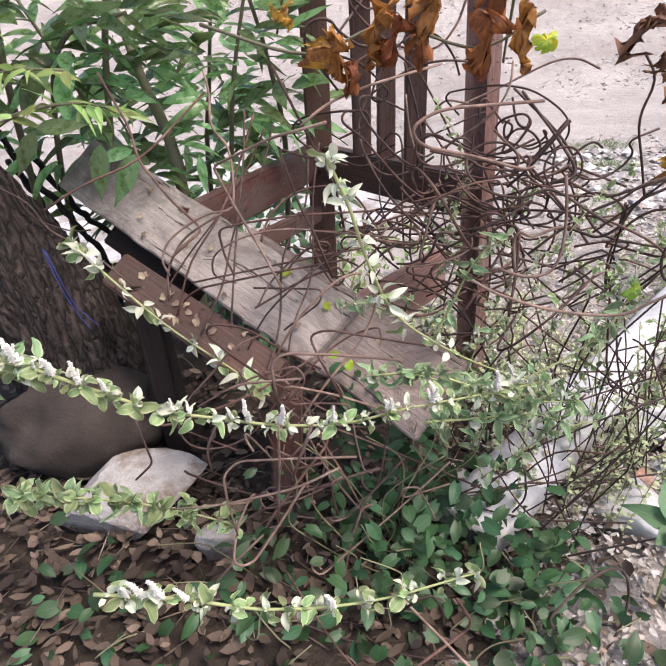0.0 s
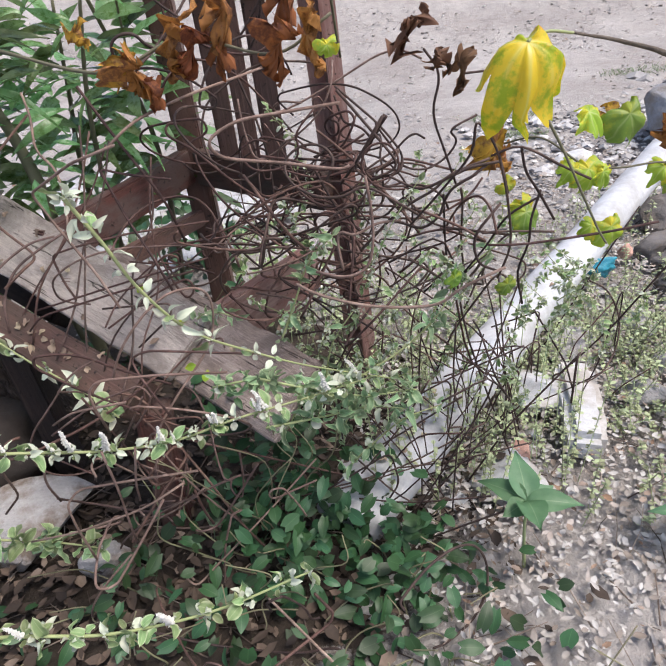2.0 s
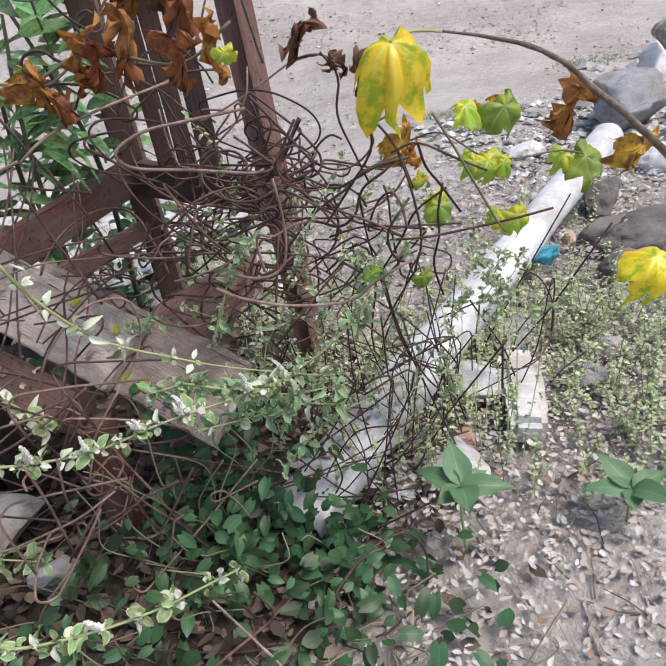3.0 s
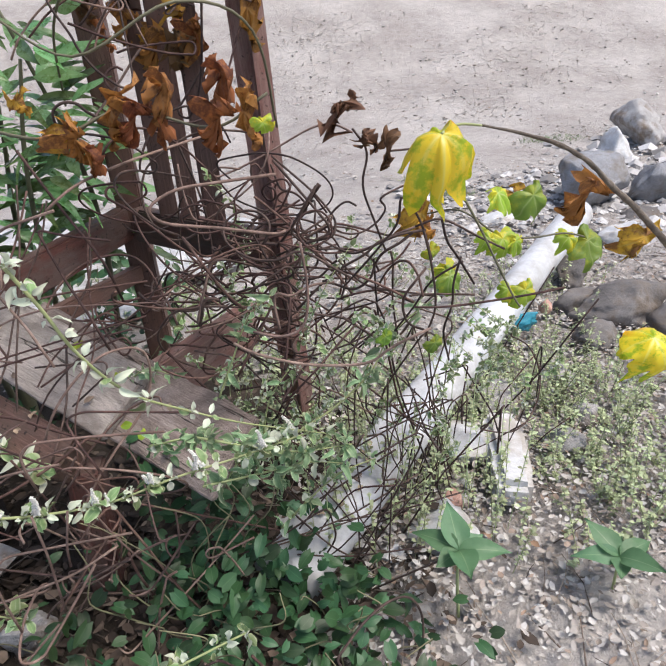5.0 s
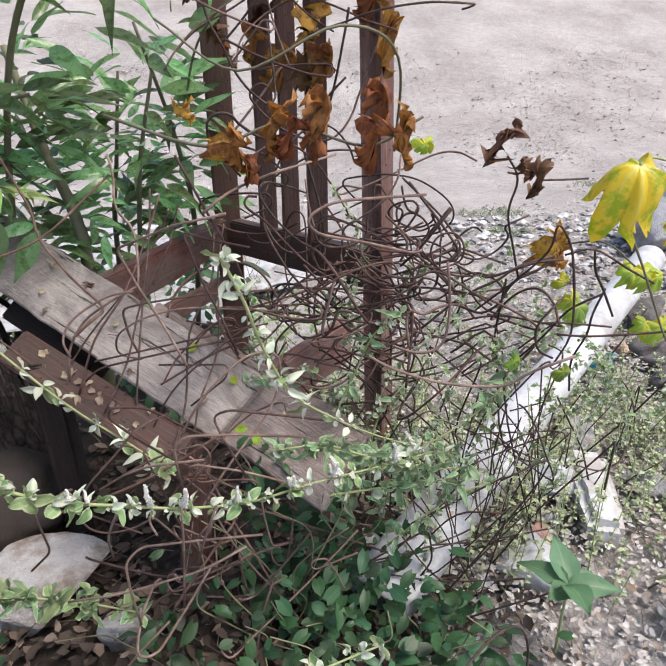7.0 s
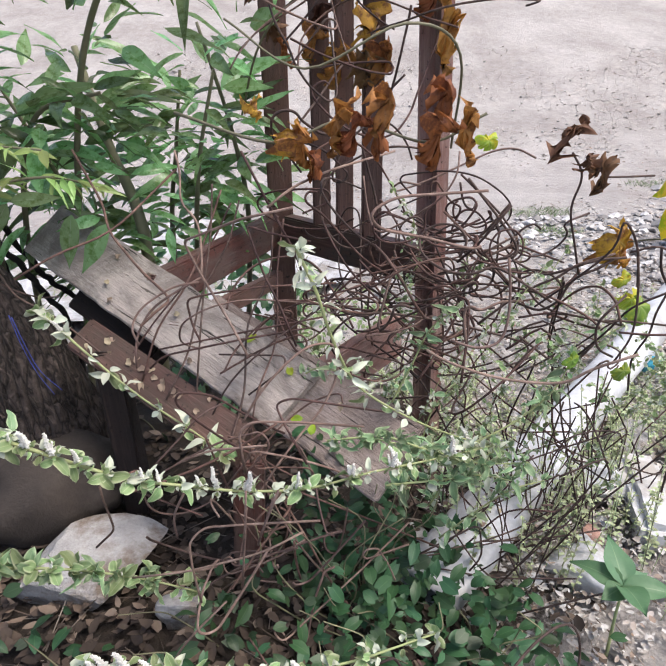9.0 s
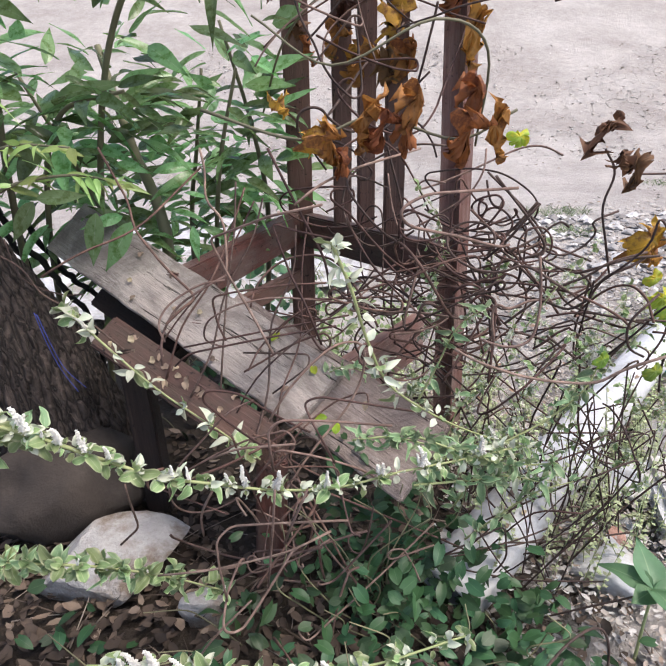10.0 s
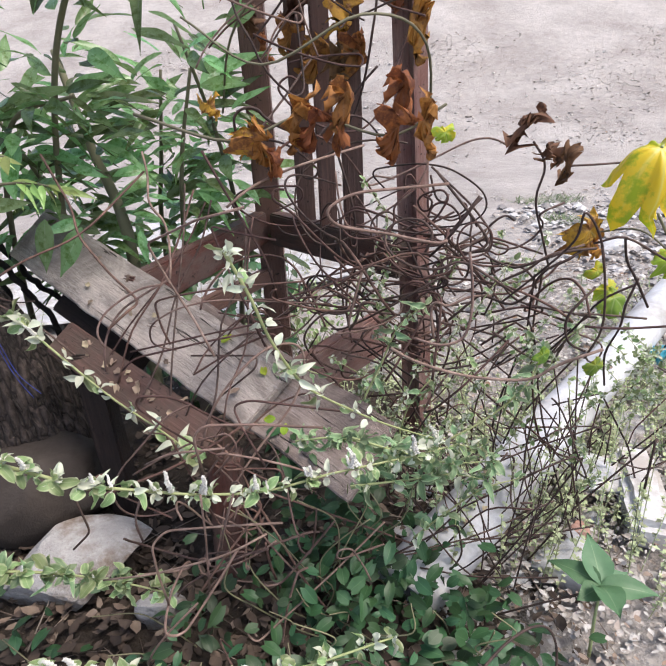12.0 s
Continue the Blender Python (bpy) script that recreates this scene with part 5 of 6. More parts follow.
creep_rnd = random.Random(33)
creeper("dark green creeper with small heart-shaped leaves below the plank", (0.06, 0.74, 0.02), (0.27, 0.84, 0.33), 170, creep_rnd, 9, (0.5, 1.15))
creeper("shaded creeper leaves on the ground behind the plank", (-0.32, 1.3, 0.01), (0.06, 1.62, 0.2), 130, creep_rnd, 10, (0.7, 1.4))
creeper("dark leafy undergrowth behind the chair", (-0.4, 1.75, 0.02), (0.08, 2.1, 0.36), 170, creep_rnd, 14, (0.9, 1.7))
creeper("grey-green undergrowth between the chair posts", (0.08, 1.5, 0.02), (0.36, 1.85, 0.24), 190, creep_rnd, 14, (0.5, 1.0), HERB_LEAVES)
creeper("dark creeper spreading beside the pipe", (0.16, 0.6, 0.01), (0.42, 0.82, 0.17), 170, creep_rnd, 9, (0.5, 1.1))
creeper("dark creeper with small leaves at the foot of the rods", (0.28, 0.52, 0.01), (0.5, 0.66, 0.11), 90, creep_rnd)
creeper("low dark creeper on the shaded ground", (-0.1, 0.58, 0.01), (0.28, 0.74, 0.15), 120, creep_rnd)
creeper("low green creeper close to the ground", (0.05, 0.40, 0.01), (0.6, 0.56, 0.1), 60, creep_rnd)
creeper("sparse creeper leaves beside the pale stone", (-0.45, 0.5, 0.01), (0.0, 0.72, 0.08), 60, creep_rnd)


# ---- green shrub behind the plank ----
def shrub():
    rnd = random.Random(44)
    plant = thing("shrub", (-0.36, 1.5, 0.0), "green shrub with long narrow pointed leaves behind the plank", "shrub")
    stems = [
        [(-0.30, 1.46, 0.0), (-0.285, 1.42, 0.35), (-0.29, 1.42, 0.58), (-0.36, 1.50, 0.74), (-0.42, 1.55, 0.95)],
        [(-0.36, 1.55, 0.0), (-0.40, 1.5, 0.4), (-0.46, 1.45, 0.65), (-0.55, 1.4, 0.9)],
        [(-0.22, 1.62, 0.0), (-0.20, 1.58, 0.4), (-0.16, 1.52, 0.68), (-0.10, 1.48, 0.9)],
        [(-0.6, 1.5, 0.0), (-0.58, 1.45, 0.4), (-0.52, 1.38, 0.68), (-0.44, 1.33, 0.82), (-0.30, 1.3, 0.86)],
        [(-0.3, 1.75, 0.1), (-0.28, 1.7, 0.5), (-0.24, 1.66, 0.7), (-0.2, 1.62, 0.9)],
        [(-0.1, 1.7, 0.0), (-0.06, 1.66, 0.5), (-0.08, 1.6, 0.75), (-0.14, 1.56, 1.0)],
        # two high stems, added to arch over and shade the plank's upper end
        [(-0.5, 1.45, 0.0), (-0.44, 1.42, 0.5), (-0.36, 1.35, 0.85), (-0.25, 1.27, 1.05), (-0.1, 1.2, 1.15), (0.05, 1.15, 1.12)],
        [(-0.62, 1.4, 0.0), (-0.6, 1.36, 0.5), (-0.54, 1.28, 0.85), (-0.45, 1.2, 1.08), (-0.3, 1.12, 1.16), (-0.18, 1.05, 1.1)],
        [(-0.7, 1.5, 0.0), (-0.72, 1.4, 0.5), (-0.66, 1.3, 0.78), (-0.58, 1.22, 0.95), (-0.45, 1.3, 1.15)],
    ]
    for k, pts in enumerate(stems):
        line = flowing(pts, 8)
        thick = 0.02 if k == 0 else 0.009
        tube_part("stem", line, thick, thick * 0.4, SHRUB_STEM, plant, 8, 0.2, k)
        for i in range(82):
            s = 0.3 + 0.7 * i / 81
            p, t = on_line(line, s)
            a = rnd.uniform(0, 6.28)
            way = Vector((math.cos(a), math.sin(a) * 0.8 - 0.15, rnd.uniform(-0.75, 0.5)))
            reach = rnd.uniform(0.0, 0.13)
            me = rnd.choice(SHRUB_LEAVES if rnd.random() < 0.9 else BROAD_LEAVES)
            part("leaf", me, leaf_pose(p + way * reach, way + t * 0.3, (rnd.uniform(-0.5, 0.5), -0.5, 1), rnd.uniform(0.55, 1.4), rnd.uniform(-40, 40)), plant)
    for k, (p, way, size) in enumerate((((-0.33, 1.12, 0.66), (-0.25, 0, -1), 1.4), ((-0.27, 1.13, 0.64), (-0.55, 0, -0.75), 1.5), ((-0.15, 1.09, 0.64), (0.05, -0.2, -1), 0.75), ((-0.42, 1.08, 0.69), (-0.6, 0, -0.8), 1.2), ((-0.4, 1.05, 0.70), (0.9, 0.1, 0.05), 1.0))):
        part("leaf", DARK_BROAD[k % 3], leaf_pose(p, way, (0, -1, 0.25), size), plant)


shrub()


def bright_shoot():
    rnd = random.Random(45)
    plant = thing("leafy_shoot", (-0.62, 1.2, 0.3), "bright green leafy shoot with pointed leaves beside the trunk", "shrub")
    for pts in ([(-0.66, 1.2, 0.5), (-0.58, 1.14, 0.68), (-0.49, 1.08, 0.76), (-0.40, 1.02, 0.79), (-0.30, 0.98, 0.79)], [(-0.64, 1.18, 0.55), (-0.56, 1.08, 0.72), (-0.47, 1.0, 0.80), (-0.40, 0.96, 0.88)], [(-0.54, 1.14, 0.68), (-0.44, 1.1, 0.72), (-0.34, 1.1, 0.73), (-0.26, 1.1, 0.71)]):
        line = flowing(pts, 7)
        tube_part("stem", line, 0.004, 0.0018, SHRUB_STEM, plant, 6)
        for i in range(26):
            p, t = on_line(line, 0.2 + 0.8 * i / 25)
            a = rnd.uniform(0, 6.28)
            way = Vector((math.cos(a), math.sin(a) * 0.7 - 0.2, rnd.uniform(-0.6, 0.35))) + t * 0.5
            part("leaf", rnd.choice(BRIGHT_LEAVES), leaf_pose(p, way, (rnd.uniform(-0.4, 0.4), -0.5, 1), rnd.uniform(0.3, 0.85), rnd.uniform(-40, 40)), plant)


bright_shoot()


def dark_roots():
    for k, pts in enumerate((
            [(-0.672, 1.4, 0.645), (-0.609, 1.38, 0.546), (-0.547, 1.36, 0.475), (-0.514, 1.35, 0.425), (-0.464, 1.33, 0.362), (-0.444, 1.32, 0.2)],
            [(-0.631, 1.42, 0.616), (-0.58, 1.4, 0.54), (-0.518, 1.38, 0.462), (-0.48, 1.37, 0.431), (-0.4, 1.36, 0.37)],
            [(-0.69, 1.44, 0.573), (-0.644, 1.42, 0.515), (-0.602, 1.4, 0.436), (-0.57, 1.38, 0.355)])):
        line = [p + Vector((0.003 * math.sin(1.1 * i + k), 0, 0.003 * math.cos(0.9 * i + 2 * k))) for i, p in enumerate(flowing(pts, 8))]
        ob = tube_part("dark_root", line, 0.0078, 0.0068, CHAR, None, 8, 0.5, k)
        tagged(ob, "knotty blackened root hanging beside the trunk", "root", "blackened roots")


dark_roots()


# ---- yellowing climber on the rods ----
YELLOW_LEAVES = [palm_leaf("leaf", 0.104, YELLOW, 2.7, 0.05, k + 1, 0.2, 3.1, 1.0, 0.84) for k in range(2)]
LIME_LEAVES = [palm_leaf("leaf", 0.046, LIME, 1.6, 0.06, k + 3, 0.2, 2.9) for k in range(3)]
GREEN_LEAVES = [palm_leaf("leaf", 0.046, LEAF_GREEN, 1.4, 0.06, k + 5, 0.2, 2.6) for k in range(2)]
ORANGE_LEAVES = [palm_leaf("leaf", 0.066, ORANGE, 1.2, 0.08, k + 7, 0.5, 3.4, 0.55) for k in range(2)]
RUSSET_LEAVES = [palm_leaf("leaf", 0.066, RUSSET, 1.3, 0.1, k + 17, 0.62, 3.6, 0.5) for k in range(3)]
DRY_LEAVES = [palm_leaf("leaf", 0.062, DRY, 1.4, 0.1, k + 11, 0.65, 3.6, 0.5) for k in range(3)]


def climber():
    plant = thing("climber", (0.85, 0.95, 0.0), "thin climbing vine with yellowing lobed leaves", "vine")
    limb = [(0.563, 0.66, 0.811), (0.603, 0.655, 0.801), (0.648, 0.65, 0.786), (0.688, 0.65, 0.763), (0.727, 0.655, 0.729), (0.774, 0.66, 0.691), (0.92, 0.7, 0.56), (1.05, 0.75, 0.4), (1.12, 0.8, 0.2), (1.12, 0.82, 0.0)]
    tube_part("branch", flowing(limb, 6), 0.0013, 0.0062, LIMB, plant, 8, 0.4, label="grey-brown woody branch")
    lines = [
        [(0.5, 0.61, 0.814), (0.512, 0.62, 0.818), (0.534, 0.64, 0.817), (0.563, 0.66, 0.811)],
        [(0.561, 0.7, 0.728), (0.583, 0.695, 0.688), (0.605, 0.69, 0.643), (0.63, 0.69, 0.596), (0.643, 0.69, 0.576)],
        [(0.818, 0.81, 0.61), (0.764, 0.8, 0.629), (0.704, 0.79, 0.632), (0.654, 0.79, 0.642), (0.6, 0.8, 0.68), (0.575, 0.87, 0.66)],
    ]
    for k, pts in enumerate(lines):
        tube_part("stem", flowing(pts, 6), 0.0016, 0.0013, HERB_STEM if k == 0 else SHRUB_STEM, plant, 6, 0.1)
    for me, p, way, up, size in (
            (YELLOW_LEAVES[0], (0.5, 0.61, 0.814), (-0.1, -0.88, -0.45), (0.05, -0.42, 0.9), 0.97),
            (YELLOW_LEAVES[1], (0.827, 0.66, 0.517), (0.1, -0.85, -0.5), (0, -0.45, 0.9), 0.85),
            (LIME_LEAVES[0], (0.577, 0.64, 0.742), (0.9, -0.2, -0.3), (0.1, -0.6, 0.8), 0.75),
            (GREEN_LEAVES[0], (0.619, 0.64, 0.736), (0.3, -0.3, -0.8), (0, -0.8, 0.5), 0.88),
            (LIME_LEAVES[1], (0.656, 0.78, 0.639), (0.2, -0.3, -0.8), (0.1, -0.8, 0.5), 1.05),
            (LIME_LEAVES[2], (0.637, 0.78, 0.642), (-0.7, -0.2, -0.5), (0, -0.8, 0.6), 0.72),
            (LIME_LEAVES[0], (0.676, 0.78, 0.633), (0.7, -0.2, -0.6), (0, -0.8, 0.6), 0.67),
            (LIME_LEAVES[2], (0.692, 0.77, 0.561), (0.2, -0.3, -0.8), (0, -0.8, 0.5), 1.02),
            (LIME_LEAVES[1], (0.665, 0.77, 0.566), (-0.7, -0.1, -0.3), (0, -0.7, 0.7), 0.6),
            (LIME_LEAVES[2], (0.77, 0.8, 0.622), (-0.5, -0.2, -0.4), (0, -0.7, 0.7), 0.73),
            (GREEN_LEAVES[1], (0.801, 0.8, 0.614), (0.9, -0.3, -0.4), (0, -0.7, 0.7), 1.12),
            (GREEN_LEAVES[0], (0.607, 0.85, 0.564), (0.6, -0.3, -0.5), (0, -0.7, 0.7), 0.92),
            (LIME_LEAVES[0], (0.615, 0.89, 0.56), (0.3, 0, -1), (0, -1, 0.3), 0.85), (LIME_LEAVES[1], (0.585, 0.87, 0.6), (0.7, 0, -0.7), (0, -1, 0.3), 0.6),
            (GREEN_LEAVES[0], (0.56, 0.78, 0.49), (0.4, -0.1, -0.7), (0, -1, 0.4), 0.6), (LIME_LEAVES[1], (0.345, 0.85, 0.81), (0.2, 0, -1), (0, -1, 0.2), 0.6), (GREEN_LEAVES[1], (0.49, 0.80, 0.50), (0.6, 0, -0.5), (0, -1, 0.4), 0.5)):
        part("leaf", me, leaf_pose(p, way, up, size), plant)
    for me, p, way, up, size in (
            (ORANGE_LEAVES[0], (0.565, 0.87, 0.662), (0.15, 0, -1), (0.3, -1, 0.1), 1.05), (ORANGE_LEAVES[1], (0.575, 0.875, 0.64), (0.0, 0, -1), (-0.5, -1, 0.1), 0.7), (ORANGE_LEAVES[0], (0.816, 0.7, 0.648), (-0.3, 0, -0.8), (0, -1, 0.3), 0.9), (ORANGE_LEAVES[1], (0.626, 0.695, 0.723), (-0.2, -0.1, -0.9), (0.2, -1, 0.3), 0.45),
            (DRY_LEAVES[0], (0.443, 0.81, 0.83), (-0.1, 0, -1), (0.5, -1, 0), 0.8), (DRY_LEAVES[1], (0.51, 0.85, 0.765), (0.1, 0, -1), (-0.5, -1, 0), 0.7), (DRY_LEAVES[2], (0.47, 0.815, 0.79), (0.6, 0, -0.5), (0.2, -1, 0.3), 0.5), (RUSSET_LEAVES[0], (0.739, 0.72, 0.708), (-0.25, 0, -1), (0.4, -1, 0.1), 0.85)):
        part("dry_leaf", me, leaf_pose(p, way, up, size), plant, "withered curled leaf")


climber()


def dry_vine():
    plant = thing("dry_vine", (0.06, 1.2, 0.5), "withered vine with curled orange-brown leaves hanging on the chair back", "vine")
    rnd = random.Random(8)
    for k in range(26):
        x, y = rnd.choice(((0.032, 1.57), (0.138, 1.47), (0.19, 1.415), (0.248, 1.36), (0.372, 1.26), (0.372, 1.26)))
        p = (x + rnd.uniform(-0.035, 0.035), y - rnd.uniform(0.0, 0.05), rnd.uniform(0.9, 1.2))
        part("dry_leaf", rnd.choice(RUSSET_LEAVES + ORANGE_LEAVES + DRY_LEAVES[:1]), leaf_pose(p, (rnd.uniform(-0.4, 0.4), rnd.uniform(-0.3, 0.2), -1), (rnd.uniform(-0.7, 0.7), -1, 0.1), rnd.uniform(0.8, 1.4), rnd.uniform(-40, 40)), plant)
    for pts in ([(-0.05, 1.55, 0.8), (0.02, 1.3, 0.95), (0.12, 1.15, 1.02), (0.26, 1.05, 1.0), (0.42, 1.1, 1.08)], [(0.4, 1.28, 0.75), (0.36, 1.1, 0.92), (0.25, 1.0, 0.96), (0.1, 1.0, 0.9), (-0.02, 1.05, 0.97)]):
        tube_part("stem", flowing(pts, 6), 0.0026, 0.0018, SHRUB_STEM, plant, 6, 0.2)
    line = flowing([(-0.1, 1.0, 0.84), (0.05, 0.95, 0.80), (0.16, 0.96, 0.83), (0.28, 0.93, 0.80), (0.36, 0.92, 0.84)], 6)
    tube_part("stem", line, 0.0028, 0.002, SHRUB_STEM, plant, 6, 0.2)
    for p, size, me in (((0.085, 0.93, 0.81), 0.85, ORANGE_LEAVES[0]), ((0.095, 0.92, 0.80), 0.9, RUSSET_LEAVES[0]), ((0.11, 0.93, 0.775), 0.6, RUSSET_LEAVES[1]), ((0.145, 0.95, 0.83), 1.0, RUSSET_LEAVES[2]), ((0.175, 0.95, 0.82), 0.8, RUSSET_LEAVES[0]),
                        ((0.2, 0.95, 0.82), 0.8, RUSSET_LEAVES[1]), ((0.29, 0.9, 0.815), 1.0, RUSSET_LEAVES[0]), ((0.325, 0.9, 0.82), 0.95, RUSSET_LEAVES[2]), ((0.22, 0.94, 0.86), 0.9, RUSSET_LEAVES[1]), ((0.3, 0.92, 0.87), 0.9, RUSSET_LEAVES[1]), ((0.02, 0.97, 0.85), 0.6, ORANGE_LEAVES[1])):
        part("dry_leaf", me, leaf_pose(p, (rnd.uniform(-0.3, 0.3), rnd.uniform(-0.2, 0.2), -1), (rnd.uniform(-0.7, 0.7), -1, 0.1), size, rnd.uniform(-30, 30)), plant)


dry_vine()


SEEDLING_LEAVES = leaf_set("leaf", 0.085, 0.046, SEEDLING, "lance", 3, 0.25, 0.35, 0.04, 8)


# ---- broad-leaved seedlings in front of the pipe ----
def seedling(at, size, turn, label):
    plant = thing("seedling", (at[0], at[1], 0.0), label, "plant")
    tube_part("stem", flowing([(at[0] + 0.01, at[1] + 0.01, 0.0), (at[0], at[1], at[2] * 0.6), at], 5), 0.003, 0.002, HERB_STEM, plant, 6)
    for k in range(6):
        a = radians(turn + 62 * k + 11 * math.sin(3.0 * k))
        part("leaf", SEEDLING_LEAVES[k % 3], leaf_pose(at, (math.cos(a), math.sin(a), (0.15, 0.7, 0.35)[k % 3]), (0, -0.4, 1), size * (0.8, 1.15, 1.0)[k % 3]), plant)


seedling((0.57, 0.675, 0.17), 0.86, 20, "young plant with broad green leaves in a rosette")
seedling((0.85, 0.66, 0.10), 0.8, 50, "young broad-leaved plant among the litter")


# ---- litter, weeds and small stones on the ground ----
fall_rnd = random.Random(71)
FALLEN = leaf_set("fallen_leaf", 0.017, 0.01, TAN, "oval", 3, 0.6, 0.5, 0.12)
FALLEN_YELLOW = leaf_set("fallen_leaf", 0.025, 0.014, LIME, "oval", 2, 0.3, 0.15, 0.05)
for x, y, yellow in ((0.24, 0.03, 0), (0.27, -0.02, 0), (0.34, 0.045, 0), (0.30, -0.04, 0), (0.46, 0.01, 0), (0.62, 0.035, 1), (0.70, -0.03, 0), (0.735, 0.03, 1), (0.80, -0.02, 1), (0.83, -0.035, 1), (0.84, 0.04, 0), (0.55, -0.05, 0), (0.40, -0.01, 0)):
    m = PLANK_POSE @ pose(x, y, 0.018, fall_rnd.uniform(-12, 12), fall_rnd.uniform(-12, 12), fall_rnd.uniform(0, 360))
    ob = part("fallen_leaf", fall_rnd.choice(FALLEN_YELLOW if yellow else FALLEN), m)
    tagged(ob, "yellow fallen leaf lying on the plank" if yellow else "pale dry fallen leaf lying on the plank", "leaf", "fallen leaves on the plank")


BAR_POSE = along((-0.342, 1.108, 0.418), (-0.017, 0.868, 0.313), (-0.3, -0.5, 0.8))
TAN_FALLEN = leaf_set("fallen_leaf", 0.022, 0.012, TAN, "oval", 3, 0.5, 0.4, 0.12)
for k in range(17):
    m = BAR_POSE @ pose(fall_rnd.uniform(0.03, 0.37), fall_rnd.uniform(-0.015, 0.03), 0.032, fall_rnd.uniform(-15, 15), fall_rnd.uniform(-15, 15), fall_rnd.uniform(0, 360))
    tagged(part("fallen_leaf", fall_rnd.choice(TAN_FALLEN + FALLEN), m), "dry tan fallen leaf lying on the wooden bar", "leaf", "fallen leaves on the bar")


def scatter(name, count, area, size, material, label, seed, lift=0.004, curl=0.5, keep=None, category="litter"):
    """Many small curled leaves lying at random on the ground, as one mesh."""
    g = np.random.default_rng(seed)
    x, y = g.uniform(area[0], area[1], count * 3), g.uniform(area[2], area[3], count * 3)
    if keep is not None:
        ok = g.uniform(0, 1, len(x)) < keep(x, y)
        x, y = x[ok], y[ok]
    x, y = x[:count], y[:count]
    n = len(x)
    z = ground_height(x, y) + g.uniform(0.0, lift, n) + 0.008
    a, ln = g.uniform(0, 6.283, n), g.uniform(size[0], size[1], n)
    wd = ln * g.uniform(0.3, 0.7, n)
    tx, ty = g.normal(0, 0.3, n), g.normal(0, 0.3, n)
    c = g.uniform(-curl, curl, n)
    outline = ((-0.5, 0.0), (-0.15, -0.5), (0.25, -0.42), (0.55, 0.0), (0.25, 0.42), (-0.15, 0.5), (0.05, 0.0))
    cols = []
    for u, v in outline:
        px_, py_ = u * ln, v * wd
        h = c * (np.abs(v) * wd + 0.4 * np.abs(u) * ln) + tx * px_ + ty * py_
        cols.append(np.stack([x + px_ * np.cos(a) - py_ * np.sin(a), y + px_ * np.sin(a) + py_ * np.cos(a), z + np.abs(h)], -1))
    verts = np.stack(cols, 1).reshape(-1, 3)
    base = np.arange(n)[:, None] * 7
    tris = np.concatenate([base + np.array(((k, (k + 1) % 6, 6),)) for k in range(6)], 0).tolist()
    ob = part(name, mesh_of(name, verts.tolist(), tris, material, True, [(0.2, 0.5)] * len(verts)), Matrix())
    tagged(ob, label, category, kind="stuff")


def pebble_field(count, area, size, label, seed, keep=None, material=None):
    g = np.random.default_rng(seed)
    x, y = g.uniform(area[0], area[1], count), g.uniform(area[2], area[3], count)
    if keep is not None:
        ok = g.uniform(0, 1, count) < keep(x, y)
        x, y = x[ok], y[ok]
    n = len(x)
    r = size[0] + (size[1] - size[0]) * g.uniform(0, 1, n) ** 3
    shape = np.array([(1, 0, 0), (-1, 0, 0), (0, 1, 0), (0, -1, 0), (0, 0, 1), (0, 0, -1), (0.6, 0.6, 0.5), (-0.6, 0.6, 0.4), (-0.6, -0.6, 0.5), (0.6, -0.6, 0.4)], float)
    tri = [(4, 0, 6), (4, 6, 2), (4, 2, 7), (4, 7, 1), (4, 1, 8), (4, 8, 3), (4, 3, 9), (4, 9, 0), (0, 2, 6), (2, 1, 7), (1, 3, 8), (3, 0, 9), (5, 2, 0), (5, 1, 2), (5, 3, 1), (5, 0, 3)]
    v = shape[None] * r[:, None, None] * g.uniform(0.6, 1.3, (n, 10, 3)) * np.array((1, 1, 0.6))
    v = v + np.stack([x, y, ground_height(x, y) + 0.006], -1)[:, None]
    f = (np.arange(n)[:, None, None] * 10 + np.array(tri)[None]).reshape(-1, 3).tolist()
    ob = part("pebbles", mesh_of("pebbles", v.reshape(-1, 3).tolist(), f, material or PEBBLES, False), Matrix())
    tagged(ob, label, "pebbles", kind="stuff")


def near_sheet(x, y):
    return np.clip(1.4 - np.hypot((x + 0.6) / 0.8, (y - 2.6) / 0.45), 0, 1)


def near_rubble(x, y):
    return np.clip(1.25 - np.hypot((x - 1.15) / 1.4, (y - 1.2) / 1.3), 0.05, 1)


def out_on_sand(x, y):
    wave = 0.5 + 0.5 * np.sin(2.1 * x + 1.3 * np.sin(1.7 * y)) * np.cos(2.6 * y)
    return 0.15 + 0.85 * wave ** 2


def rubble_heap(x, y):
    return np.clip(1.3 - np.hypot((x - 3.0) / 1.2, (y - 3.4) / 1.5) - 0.5 * (y > 1.4 * x), 0, 1)


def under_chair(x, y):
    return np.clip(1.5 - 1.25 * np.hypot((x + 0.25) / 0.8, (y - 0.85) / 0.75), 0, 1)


scatter("leaf_litter", 24000, (0.35, 3.2, 0.2, 3.0), (0.004, 0.019), LITTER, "grey and tan dry leaf litter on the rubble", 1, 0.03, 0.9, near_rubble)
scatter("leaf_litter", 3200, (0.5, 1.7, 0.45, 1.5), (0.006, 0.022), LITTER, "pale grey dry leaves lying between the weeds", 31, 0.02, 0.7, near_rubble)


